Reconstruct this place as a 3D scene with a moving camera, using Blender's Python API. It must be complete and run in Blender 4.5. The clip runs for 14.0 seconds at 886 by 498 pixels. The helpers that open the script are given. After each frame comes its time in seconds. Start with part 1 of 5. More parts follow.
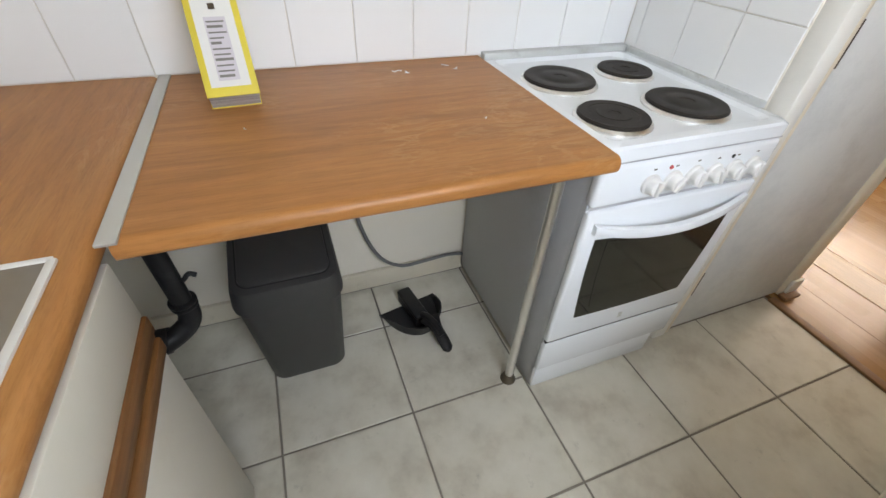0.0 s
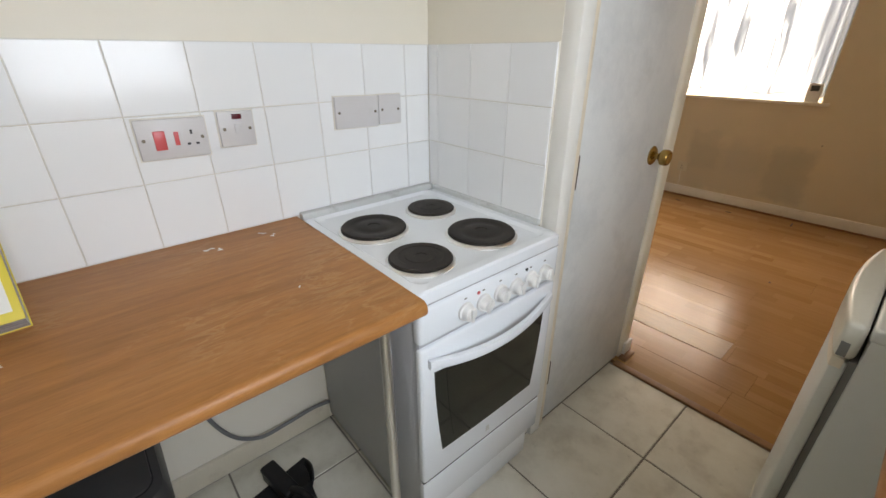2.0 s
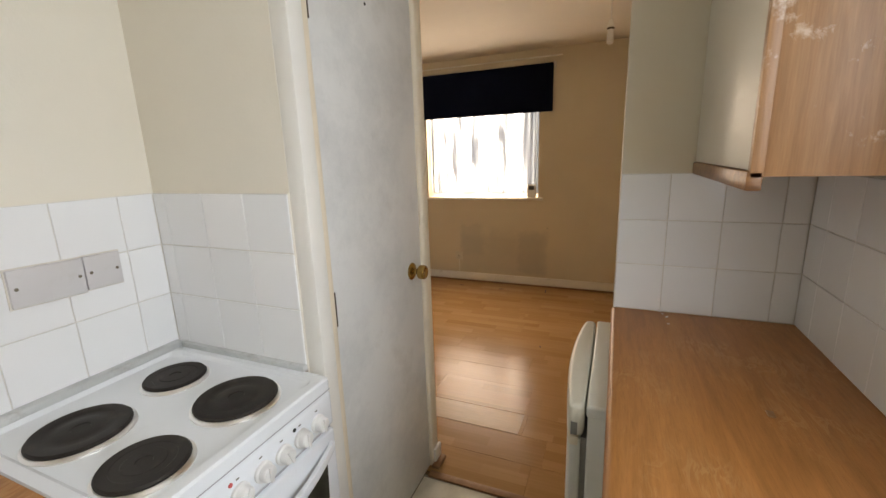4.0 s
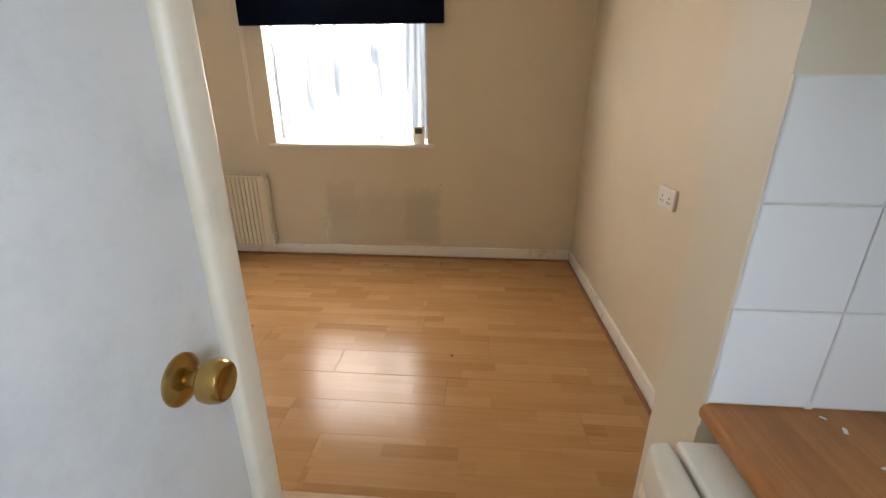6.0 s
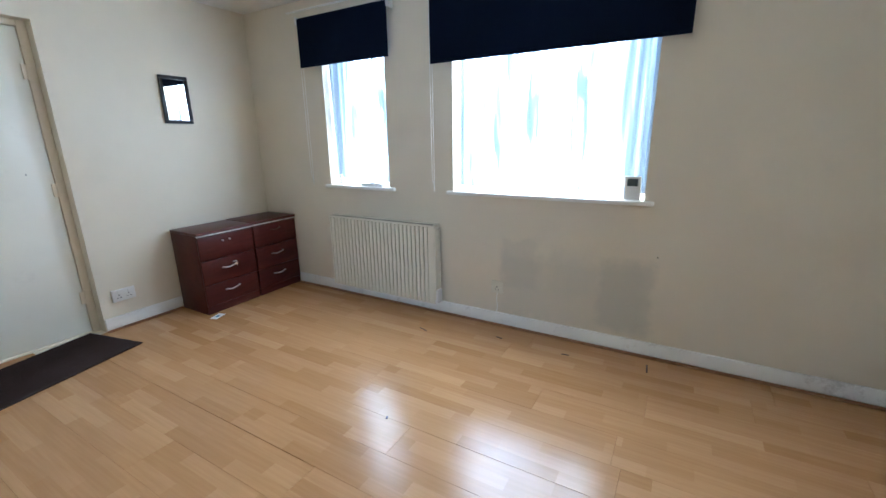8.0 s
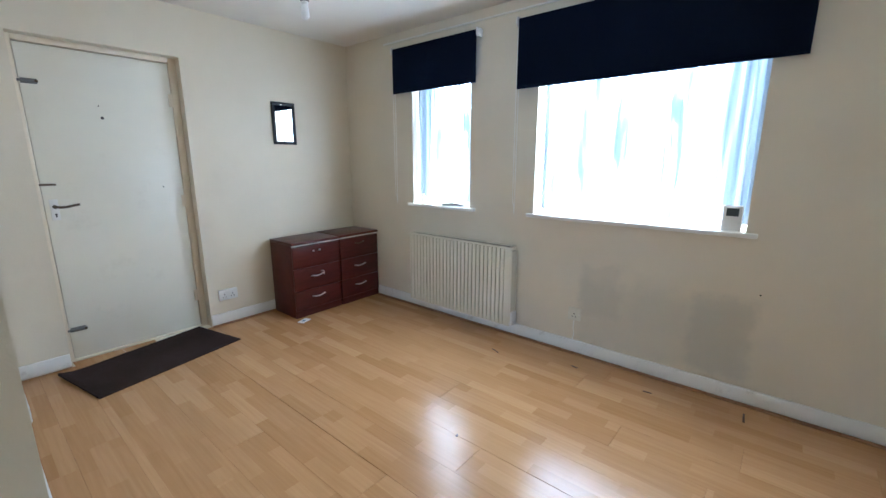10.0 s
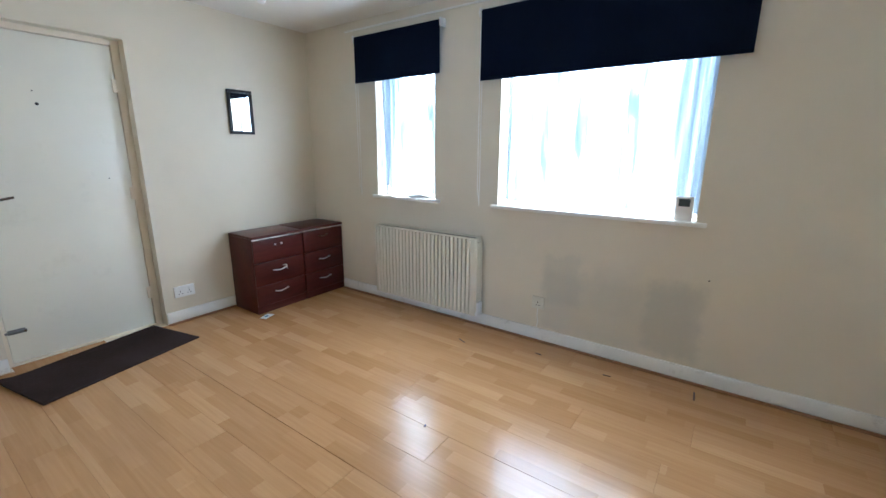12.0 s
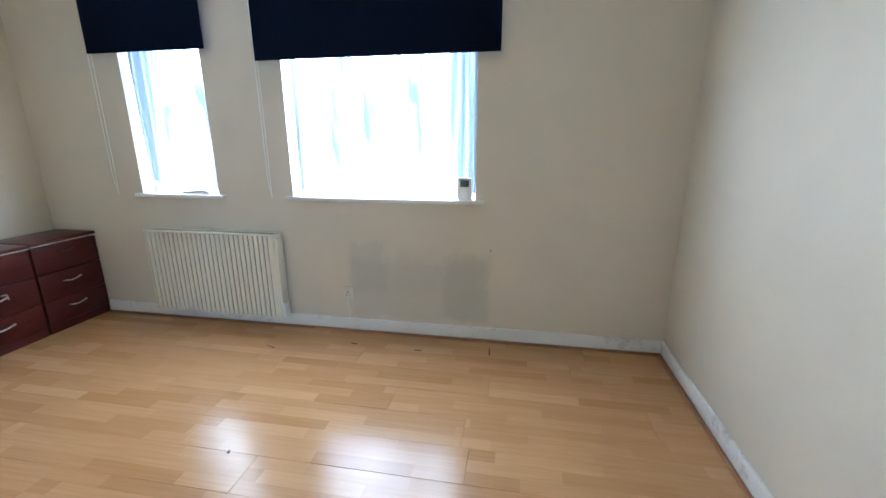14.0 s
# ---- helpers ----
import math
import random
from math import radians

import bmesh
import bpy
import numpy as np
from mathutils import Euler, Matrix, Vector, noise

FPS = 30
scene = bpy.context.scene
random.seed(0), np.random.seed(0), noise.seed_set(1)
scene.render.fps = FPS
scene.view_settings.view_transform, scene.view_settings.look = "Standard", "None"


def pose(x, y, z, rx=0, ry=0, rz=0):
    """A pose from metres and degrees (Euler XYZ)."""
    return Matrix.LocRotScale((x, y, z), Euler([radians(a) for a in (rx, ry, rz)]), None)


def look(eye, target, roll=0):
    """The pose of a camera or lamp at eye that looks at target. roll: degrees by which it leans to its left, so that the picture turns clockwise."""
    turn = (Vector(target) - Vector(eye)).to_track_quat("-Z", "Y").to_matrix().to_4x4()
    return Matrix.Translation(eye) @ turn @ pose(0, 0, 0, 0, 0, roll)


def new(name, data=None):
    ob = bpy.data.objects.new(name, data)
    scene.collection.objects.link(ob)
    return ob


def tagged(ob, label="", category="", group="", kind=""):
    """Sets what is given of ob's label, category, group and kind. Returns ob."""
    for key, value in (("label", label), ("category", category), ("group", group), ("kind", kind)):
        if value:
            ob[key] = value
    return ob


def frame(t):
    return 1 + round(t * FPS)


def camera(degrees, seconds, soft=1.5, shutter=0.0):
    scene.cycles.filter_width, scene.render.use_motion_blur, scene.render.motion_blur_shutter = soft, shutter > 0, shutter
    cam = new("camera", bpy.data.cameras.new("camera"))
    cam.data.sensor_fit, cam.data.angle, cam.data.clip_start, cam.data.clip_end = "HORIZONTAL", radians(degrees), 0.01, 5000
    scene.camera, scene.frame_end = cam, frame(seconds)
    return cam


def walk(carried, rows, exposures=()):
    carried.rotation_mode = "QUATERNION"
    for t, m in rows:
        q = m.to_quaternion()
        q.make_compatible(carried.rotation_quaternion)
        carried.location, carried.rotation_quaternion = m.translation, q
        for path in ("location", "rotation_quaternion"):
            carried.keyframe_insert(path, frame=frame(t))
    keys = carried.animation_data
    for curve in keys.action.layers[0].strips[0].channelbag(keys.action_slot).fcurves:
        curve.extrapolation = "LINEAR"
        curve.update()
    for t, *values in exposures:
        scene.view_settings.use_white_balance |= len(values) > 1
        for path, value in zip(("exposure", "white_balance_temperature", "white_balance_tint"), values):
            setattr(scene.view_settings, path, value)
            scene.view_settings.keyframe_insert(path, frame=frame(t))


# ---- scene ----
cam = camera(93.9, 14.0)
PATH = [
    (0, (-1.096, -1.162, 1.197), (-0.502, 0.239, -0.101), 3.4),
    (0.5, (-1.015, -1.175, 1.236), (-0.041, 0.117, 0.061), 4.1),
    (1, (-0.976, -1.19, 1.256), (0.106, 0.06, 0.131), 0.8),
    (1.5, (-0.97, -1.198, 1.269), (0.136, 0.083, 0.203), -0.1),
    (2, (-0.969, -1.203, 1.303), (0.209, 0.167, 0.446), -0.0),
    (2.5, (-0.956, -1.22, 1.397), (0.419, 0.139, 0.885), 0.4),
    (3, (-0.911, -1.244, 1.452), (0.679, -0.072, 1.136), -0.3),
    (3.5, (-0.851, -1.291, 1.447), (0.895, -0.382, 1.097), -1.3),
    (3.7, (-0.841, -1.305, 1.433), (0.93, -0.458, 1.05), -1.6),
    (5.8, (-0.028, -0.954, 1.315), (1.834, -0.756, 0.611), -0.2),
    (6, (0.169, -0.927, 1.304), (2.04, -0.781, 0.613), -0.0),
    (6.1, (0.248, -0.913, 1.307), (2.119, -0.799, 0.61), 0.0),
    (6.5, (0.457, -0.897, 1.317), (2.34, -0.963, 0.645), -0.1),
    (7, (0.779, -0.825, 1.384), (2.697, -0.861, 0.819), 1.2),
    (7.5, (0.898, -0.774, 1.339), (2.735, -0.234, 0.763), -0.5),
    (8, (0.905, -0.726, 1.31), (2.576, 0.244, 0.794), -0.9),
    (8.5, (0.904, -0.712, 1.306), (2.383, 0.53, 0.787), -0.2),
    (8.7, (0.888, -0.701, 1.307), (2.327, 0.587, 0.789), -0.0),
    (10.8, (0.848, -0.722, 1.328), (2.395, 0.484, 0.939), 0.0),
    (11, (0.852, -0.725, 1.325), (2.411, 0.458, 0.916), 0.1),
    (11.5, (0.849, -0.717, 1.324), (2.42, 0.441, 0.889), 0.1),
    (12, (0.851, -0.712, 1.326), (2.438, 0.414, 0.864), 0.3),
    (12.5, (0.859, -0.713, 1.326), (2.473, 0.367, 0.85), 0.6),
    (13, (0.855, -0.701, 1.32), (2.528, 0.282, 0.835), 0.8),
    (13.5, (0.9, -0.725, 1.318), (2.692, 0.02, 0.832), 0.7),
    (14, (0.933, -0.804, 1.321), (2.835, -0.459, 0.806), -0.2),
]
EXPOSURES = [(0, -0.50, 7700, 20), (1.0, -0.62, 7700, 20), (2.0, -0.80, 7800, 20), (2.5, -0.98, 8100, 21), (3.7, -0.9, 8300, 21), (5.8, -0.36, 7200, 18), (6.4, -0.2, 5050, 10), (7.2, -0.02, 4680, 8), (8.5, 0.04, 4400, 6), (11, 0.06, 4580, 7), (14, 0.16, 4480, 6)]
walk(cam, [(t, look(eye, target, roll)) for t, eye, target, roll in PATH], EXPOSURES)



# ---------------- world and light ----------------
world = bpy.data.worlds.new("overcast_sky")
scene.world = world
world.use_nodes = True
wn = world.node_tree
sky = wn.nodes.new("ShaderNodeTexSky")
sky.sky_type, sky.sun_disc, sky.sun_elevation, sky.sun_rotation = "NISHITA", False, radians(40), radians(60)
wn.nodes["Background"].inputs[1].default_value = 0.12
wn.links.new(sky.outputs[0], wn.nodes["Background"].inputs[0])


def sun_lamp():
    d = bpy.data.lights.new("sun", "SUN")
    d.energy, d.angle, d.color = 0.8, radians(14), (1, 0.96, 0.9)
    o = new("sun", d)
    o.matrix_world = look((12, 6, 12), (0, 0, 0))


sun_lamp()


def window_lamp(name, eye, target, w, h, watts, color):
    d = bpy.data.lights.new(name, "AREA")
    d.shape, d.size, d.size_y, d.energy, d.color = "RECTANGLE", w, h, watts, color
    o = new(name, d)
    o.matrix_world = look(eye, target)
    return o


window_lamp("daylight_wide_window", (3.644, 0.072, 1.535), (0, 0.072, 1.50), 1.20, 1.07, 156, (1.0, 0.885, 0.715))
window_lamp("daylight_narrow_window", (3.644, 1.558, 1.535), (0, 1.558, 1.50), 0.59, 1.07, 80, (1.0, 0.885, 0.715))
window_lamp("daylight_kitchen_window", (-0.74, -1.93, 1.56), (-0.46, 0, 1.20), 0.84, 0.95, 30, (0.63, 0.81, 1.0))

# ---------------- materials ----------------


def mat(name, color, rough=0.5, metal=0.0, spec=0.5):
    m = bpy.data.materials.new(name)
    m.use_nodes = True
    b = m.node_tree.nodes["Principled BSDF"]
    b.inputs["Base Color"].default_value = (*color, 1)
    b.inputs["Roughness"].default_value = rough
    b.inputs["Metallic"].default_value = metal
    b.inputs["Specular IOR Level"].default_value = spec
    return m


def nd(m, kind, **inputs):
    n = m.node_tree.nodes.new(kind)
    for k, v in inputs.items():
        n.inputs[k.replace("_", " ")].default_value = v
    return n


def wire(m, a, b):
    m.node_tree.links.new(a, b)


def bsdf(m):
    return m.node_tree.nodes["Principled BSDF"]


def coords(m, scale=(1, 1, 1), rot=(0, 0, 0)):
    """Object coordinates, stretched."""
    tc = nd(m, "ShaderNodeTexCoord")
    mp = nd(m, "ShaderNodeMapping")
    mp.inputs["Scale"].default_value = scale
    mp.inputs["Rotation"].default_value = rot
    wire(m, tc.outputs["Object"], mp.inputs["Vector"])
    return mp.outputs["Vector"]


def ramp(m, fac, stops):
    r = nd(m, "ShaderNodeValToRGB")
    e = r.color_ramp.elements
    while len(e) < len(stops):
        e.new(0.5)
    for el, (p, c) in zip(e, stops):
        el.position, el.color = p, (*c, 1)
    wire(m, fac, r.inputs["Fac"])
    return r.outputs["Color"]


def tint(c, k):
    return tuple(min(1, v * k) for v in c)


def mixc(m, fac, a, b, mode="MIX"):
    n = nd(m, "ShaderNodeMix")
    n.data_type, n.blend_type = "RGBA", mode
    for sock, v in ((n.inputs["Factor"], fac), (n.inputs["A"], a), (n.inputs["B"], b)):
        if isinstance(v, (int, float)):
            sock.default_value = v
        elif isinstance(v, tuple):
            sock.default_value = (*v, 1)
        else:
            wire(m, v, sock)
    return n.outputs["Result"]


def bump(m, height, strength, dist=0.002):
    b = nd(m, "ShaderNodeBump", Strength=strength, Distance=dist)
    wire(m, height, b.inputs["Height"])
    wire(m, b.outputs["Normal"], bsdf(m).inputs["Normal"])


def noise_of(m, scale, detail=4, vec=None, rough=0.55):
    n = nd(m, "ShaderNodeTexNoise", Scale=scale, Detail=detail, Roughness=rough)
    wire(m, vec or coords(m), n.inputs["Vector"])
    return n.outputs["Fac"]


def painted(name, color, rough=0.6, var=0.06, dirt=(0.35, 0.3, 0.22), dirt_amount=0.12, grain=140, bumps=0.25, dscale=2.2):
    """Emulsion or gloss paint with faint patchiness, marks and roller texture."""
    m = mat(name, color, rough)
    big = ramp(m, noise_of(m, 1.7, 5), [(0.3, tint(color, 1 - var)), (0.7, tint(color, 1 + var * 0.6))])
    marks = ramp(m, noise_of(m, dscale, 9, None, 0.68), [(0.56, (0, 0, 0)), (0.8, (1, 1, 1))])
    f = nd(m, "ShaderNodeMath")
    f.operation = "MULTIPLY"
    f.inputs[1].default_value = dirt_amount
    wire(m, marks, f.inputs[0])
    wire(m, mixc(m, f.outputs[0], big, dirt), bsdf(m).inputs["Base Color"])
    bump(m, noise_of(m, grain, 3), bumps, 0.0015)
    return m


def wood(name, dark, mid, light, scale=(2, 26, 26), rough=0.4, rings=1.0, bumps=0.1):
    m = mat(name, mid, rough)
    v = coords(m, scale)
    warp = nd(m, "ShaderNodeTexNoise", Scale=0.8 * rings, Detail=6.0, Roughness=0.6, Distortion=1.2)
    wire(m, v, warp.inputs["Vector"])
    fine = nd(m, "ShaderNodeTexNoise", Scale=5.0, Detail=5.0, Roughness=0.7)
    wire(m, v, fine.inputs["Vector"])
    base = ramp(m, warp.outputs["Fac"], [(0.25, dark), (0.5, mid), (0.75, light)])
    f = ramp(m, fine.outputs["Fac"], [(0.3, (0.72, 0.72, 0.72)), (0.65, (1, 1, 1))])
    wire(m, mixc(m, 0.8, base, f, "MULTIPLY"), bsdf(m).inputs["Base Color"])
    bump(m, fine.outputs["Fac"], bumps, 0.001)
    return m


WALL_COLOR = (0.69, 0.62, 0.485)
WALL_LIVING = painted("magnolia_paint", WALL_COLOR, 0.55, 0.04, (0.5, 0.42, 0.3), 0.16, 90, 0.3)
WALL_KITCHEN = painted("kitchen_paint", (0.795, 0.745, 0.635), 0.55, 0.04, (0.5, 0.45, 0.36), 0.12, 90, 0.3)
CEILING_PAINT = painted("ceiling_paint", (0.76, 0.715, 0.635), 0.7, 0.04, (0.5, 0.42, 0.3), 0.1, 60, 0.9)
WHITE_GLOSS = painted("white_gloss_paint", (0.80, 0.78, 0.72), 0.3, 0.05, (0.4, 0.33, 0.22), 0.3, 60, 0.12, 5)
CREAM_TRIM = painted("cream_trim_paint", (0.78, 0.69, 0.54), 0.4, 0.06, (0.4, 0.3, 0.18), 0.4, 60, 0.15, 6)
DOOR_WHITE = painted("worn_white_door_paint", (0.71, 0.71, 0.685), 0.42, 0.05, (0.36, 0.32, 0.25), 0.55, 50, 0.25, 3.4)
ENTRY_DOOR = painted("cream_door_paint", (0.80, 0.77, 0.66), 0.38, 0.05, (0.42, 0.37, 0.26), 0.35, 50, 0.15, 3.0)
GROUT = painted("dirty_grout", (0.74, 0.70, 0.62), 0.9, 0.15, (0.25, 0.2, 0.15), 0.35, 200, 0.3)
FLOOR_GROUT = painted("dark_floor_grout", (0.27, 0.245, 0.2), 0.95, 0.3, (0.04, 0.035, 0.03), 0.85, 200, 0.5, 1.6)
OAK_TOP = wood("oak_laminate_worktop", (0.35, 0.142, 0.041), (0.455, 0.188, 0.055), (0.525, 0.238, 0.078), (1.3, 14, 14), 0.4)


def scuffed(m, scale, amount, color, lo=0.62, hi=0.72):
    """Pale rubbed marks over a finished colour."""
    col = bsdf(m).inputs["Base Color"].links[0].from_socket
    a = ramp(m, noise_of(m, scale, 8, None, 0.75), [(lo, (0, 0, 0)), (hi, (1, 1, 1))])
    f = nd(m, "ShaderNodeMath")
    f.operation = "MULTIPLY"
    f.inputs[1].default_value = amount
    wire(m, a, f.inputs[0])
    wire(m, mixc(m, f.outputs[0], col, color), bsdf(m).inputs["Base Color"])




def flecked(m, scale):
    """Thin pale curling figure of quarter-sawn oak, in patches, and fine dark pores."""
    col = bsdf(m).inputs["Base Color"].links[0].from_socket
    n = nd(m, "ShaderNodeTexNoise", Scale=1.0, Detail=3.0, Roughness=0.6, Distortion=1.6)
    wire(m, coords(m, scale), n.inputs["Vector"])
    line = ramp(m, n.outputs["Fac"], [(0.43, (0, 0, 0)), (0.49, (1, 1, 1)), (0.55, (0, 0, 0))])
    where = ramp(m, noise_of(m, 4.5, 4), [(0.5, (0, 0, 0)), (0.66, (0.36, 0.36, 0.36))])
    f = mixc(m, 1.0, line, where, "MULTIPLY")
    col = mixc(m, f, col, (0.60, 0.36, 0.17))
    pores = ramp(m, noise_of(m, 2.0, 4, coords(m, tuple(v * (2 if v < 10 else 9) for v in scale)), 0.7), [(0.3, (0.8, 0.76, 0.7)), (0.5, (1, 1, 1))])
    wire(m, mixc(m, 0.8, col, pores, "MULTIPLY"), bsdf(m).inputs["Base Color"])
    bsdf(m).inputs["Specular IOR Level"].default_value = 0.35


flecked(OAK_TOP, (7, 22, 10))
scuffed(DOOR_WHITE, 2.4, 0.5, (0.40, 0.415, 0.41), 0.46, 0.70)
OAK_TRIM = wood("oak_trim", (0.085, 0.032, 0.010), (0.25, 0.105, 0.033), (0.36, 0.17, 0.06), (34, 2.2, 34), 0.4)
OAK_DOOR = wood("oak_cabinet_end", (0.30, 0.135, 0.052), (0.39, 0.195, 0.085), (0.46, 0.25, 0.12), (34, 34, 2.2), 0.4)
scuffed(OAK_DOOR, 11, 0.6, (0.76, 0.64, 0.52), 0.59, 0.68)
MAHOGANY = wood("mahogany_laminate", (0.042, 0.008, 0.006), (0.07, 0.013, 0.010), (0.095, 0.019, 0.013), (3, 20, 20), 0.32)
CHROME = mat("chrome", (0.82, 0.8, 0.77), 0.3, 1.0)
BRASS = mat("brass", (0.44, 0.285, 0.09), 0.25, 1.0)
ENAMEL = painted("white_enamel", (0.82, 0.85, 0.87), 0.2, 0.02, (0.4, 0.36, 0.3), 0.12, 30, 0.02, 9)
GREY_STEEL = painted("grey_cooker_side", (0.42, 0.43, 0.44), 0.35, 0.06, (0.2, 0.19, 0.17), 0.3, 30, 0.05, 5)
HOTPLATE = painted("cast_iron_plate", (0.03, 0.024, 0.02), 0.55, 0.3, (0.13, 0.1, 0.075), 0.5, 120, 0.2, 14)
OVEN_GLASS = mat("smoked_oven_glass", (0.02, 0.022, 0.018), 0.06)
OVEN_INNER = mat("oven_window_tint", (0.018, 0.018, 0.014), 0.1)
BIN_GREY = painted("grey_bin_plastic", (0.042, 0.042, 0.042), 0.42, 0.1, (0.09, 0.08, 0.075), 0.25, 300, 0.25, 8)
BLACK_PLASTIC = painted("black_plastic", (0.018, 0.018, 0.019), 0.4, 0.1, (0.1, 0.1, 0.1), 0.3, 200, 0.15, 14)
WHITE_PLASTIC = painted("white_plastic", (0.78, 0.77, 0.74), 0.35, 0.02, (0.5, 0.45, 0.35), 0.12, 200, 0.03, 10)
FRIDGE_WHITE = painted("off_white_fridge", (0.70, 0.70, 0.64), 0.38, 0.03, (0.45, 0.42, 0.33), 0.25, 220, 0.1, 5)
RADIATOR_CREAM = painted("radiator_cream", (0.72, 0.68, 0.54), 0.42, 0.03, (0.4, 0.35, 0.25), 0.15, 100, 0.05, 5)
CABINET_CREAM = painted("cream_cabinet_front", (0.70, 0.67, 0.58), 0.4, 0.03, (0.4, 0.36, 0.28), 0.15, 220, 0.08, 5)
BLIND_NAVY = painted("navy_blackout_fabric", (0.004, 0.007, 0.019), 0.85, 0.15, (0.01, 0.014, 0.03), 0.3, 500, 0.3, 5)
DARK = mat("dark_slot", (0.01, 0.01, 0.01), 0.7)
RED_SWITCH = mat("red_rocker", (0.62, 0.09, 0.09), 0.3)
STEEL_SINK = mat("brushed_steel", (0.36, 0.33, 0.3), 0.3, 1.0)


def tile_mat():
    m = mat("white_glazed_tile", (0.8, 0.8, 0.78), 0.12)
    info = nd(m, "ShaderNodeObjectInfo")
    wire(m, ramp(m, info.outputs["Random"], [(0, (0.81, 0.82, 0.815)), (1, (0.87, 0.875, 0.865))]), bsdf(m).inputs["Base Color"])
    bump(m, noise_of(m, 14, 2), 0.12, 0.003)
    return m


def floor_tile_mat():
    c = (0.42, 0.40, 0.33)
    m = mat("beige_ceramic_floor_tile", c, 0.38)
    info = nd(m, "ShaderNodeObjectInfo")
    tc = nd(m, "ShaderNodeTexCoord")
    off = nd(m, "ShaderNodeVectorMath")
    wire(m, tc.outputs["Object"], off.inputs[0])
    wire(m, info.outputs["Random"], off.inputs[1])
    sc = nd(m, "ShaderNodeVectorMath")
    sc.operation = "SCALE"
    sc.inputs["Scale"].default_value = 37.0
    wire(m, info.outputs["Random"], sc.inputs[0])
    wire(m, sc.outputs[0], off.inputs[1])
    v = off.outputs[0]
    a = ramp(m, noise_of(m, 7, 8, v, 0.6), [(0.3, (0.5, 0.462, 0.375)), (0.5, (0.655, 0.628, 0.53)), (0.72, (0.735, 0.712, 0.62))])
    spots = ramp(m, noise_of(m, 16, 10, v, 0.75), [(0.6, (0, 0, 0)), (0.78, (1, 1, 1))])
    f = nd(m, "ShaderNodeMath")
    f.operation = "MULTIPLY"
    f.inputs[1].default_value = 0.5
    wire(m, spots, f.inputs[0])
    wire(m, mixc(m, f.outputs[0], a, (0.2, 0.18, 0.14)), bsdf(m).inputs["Base Color"])
    bump(m, noise_of(m, 30, 6, v), 0.25, 0.002)
    return m


def laminate_mat():
    """Three-strip beech laminate: short staves in each board, with fine grain."""
    m = mat("beech_laminate", (0.5, 0.3, 0.14), 0.27)
    info = nd(m, "ShaderNodeObjectInfo")
    tc = nd(m, "ShaderNodeTexCoord")
    sep = nd(m, "ShaderNodeSeparateXYZ")
    wire(m, tc.outputs["Object"], sep.inputs[0])
    k = nd(m, "ShaderNodeMath")
    k.operation = "MULTIPLY_ADD"
    k.inputs[1].default_value = 53.0
    wire(m, info.outputs["Random"], k.inputs[0])
    wire(m, sep.outputs["Z"], k.inputs[2])
    sh = nd(m, "ShaderNodeMath")
    sh.inputs[1].default_value = 0.1
    wire(m, sep.outputs["X"], sh.inputs[0])
    cx = nd(m, "ShaderNodeCombineXYZ")
    wire(m, k.outputs[0], cx.inputs[0])
    wire(m, sh.outputs[0], cx.inputs[1])
    def calc(op, a, b):
        n = nd(m, "ShaderNodeMath")
        n.operation = op
        for q, v in enumerate((a, b)):
            if isinstance(v, (int, float)):
                n.inputs[q].default_value = v
            elif v is not None:
                wire(m, v, n.inputs[q])
        return n.outputs[0]

    strip = calc("FLOOR", calc("DIVIDE", sh.outputs[0], 0.0667), None)
    seg = calc("FLOOR", calc("ADD", calc("DIVIDE", k.outputs[0], 0.44), calc("MULTIPLY", strip, 0.381)), None)
    cell = nd(m, "ShaderNodeCombineXYZ")
    wire(m, strip, cell.inputs[0])
    wire(m, seg, cell.inputs[1])
    wire(m, info.outputs["Random"], cell.inputs[2])
    wnz = nd(m, "ShaderNodeTexWhiteNoise")
    wire(m, cell.outputs[0], wnz.inputs["Vector"])
    stave = ramp(m, wnz.outputs["Value"], [(0, (0.40, 0.215, 0.083)), (0.2, (0.448, 0.25, 0.102)), (0.8, (0.485, 0.277, 0.117)), (1, (0.525, 0.312, 0.138))])
    gm = nd(m, "ShaderNodeMapping")
    gm.inputs["Scale"].default_value = (3.2, 70, 1)
    wire(m, cx.outputs[0], gm.inputs["Vector"])
    g = nd(m, "ShaderNodeTexNoise", Scale=1.0, Detail=6.0, Roughness=0.65, Distortion=0.6)
    wire(m, gm.outputs[0], g.inputs["Vector"])
    grain = ramp(m, g.outputs["Fac"], [(0.3, (0.93, 0.92, 0.9)), (0.65, (1, 1, 1))])
    col = mixc(m, 0.85, stave, grain, "MULTIPLY")
    blot = ramp(m, noise_of(m, 1.0, 5, gm.outputs[0]), [(0.3, (0.9, 0.88, 0.85)), (0.65, (1, 1, 1))])
    col = mixc(m, 0.7, col, blot, "MULTIPLY")
    wire(m, col, bsdf(m).inputs["Base Color"])
    worn = nd(m, "ShaderNodeMapRange")
    worn.inputs["To Min"].default_value, worn.inputs["To Max"].default_value = 0.17, 0.26
    wire(m, noise_of(m, 5, 6, cx.outputs[0], 0.65), worn.inputs["Value"])
    wire(m, worn.outputs[0], bsdf(m).inputs["Roughness"])
    bsdf(m).inputs["Specular IOR Level"].default_value = 0.33
    return m


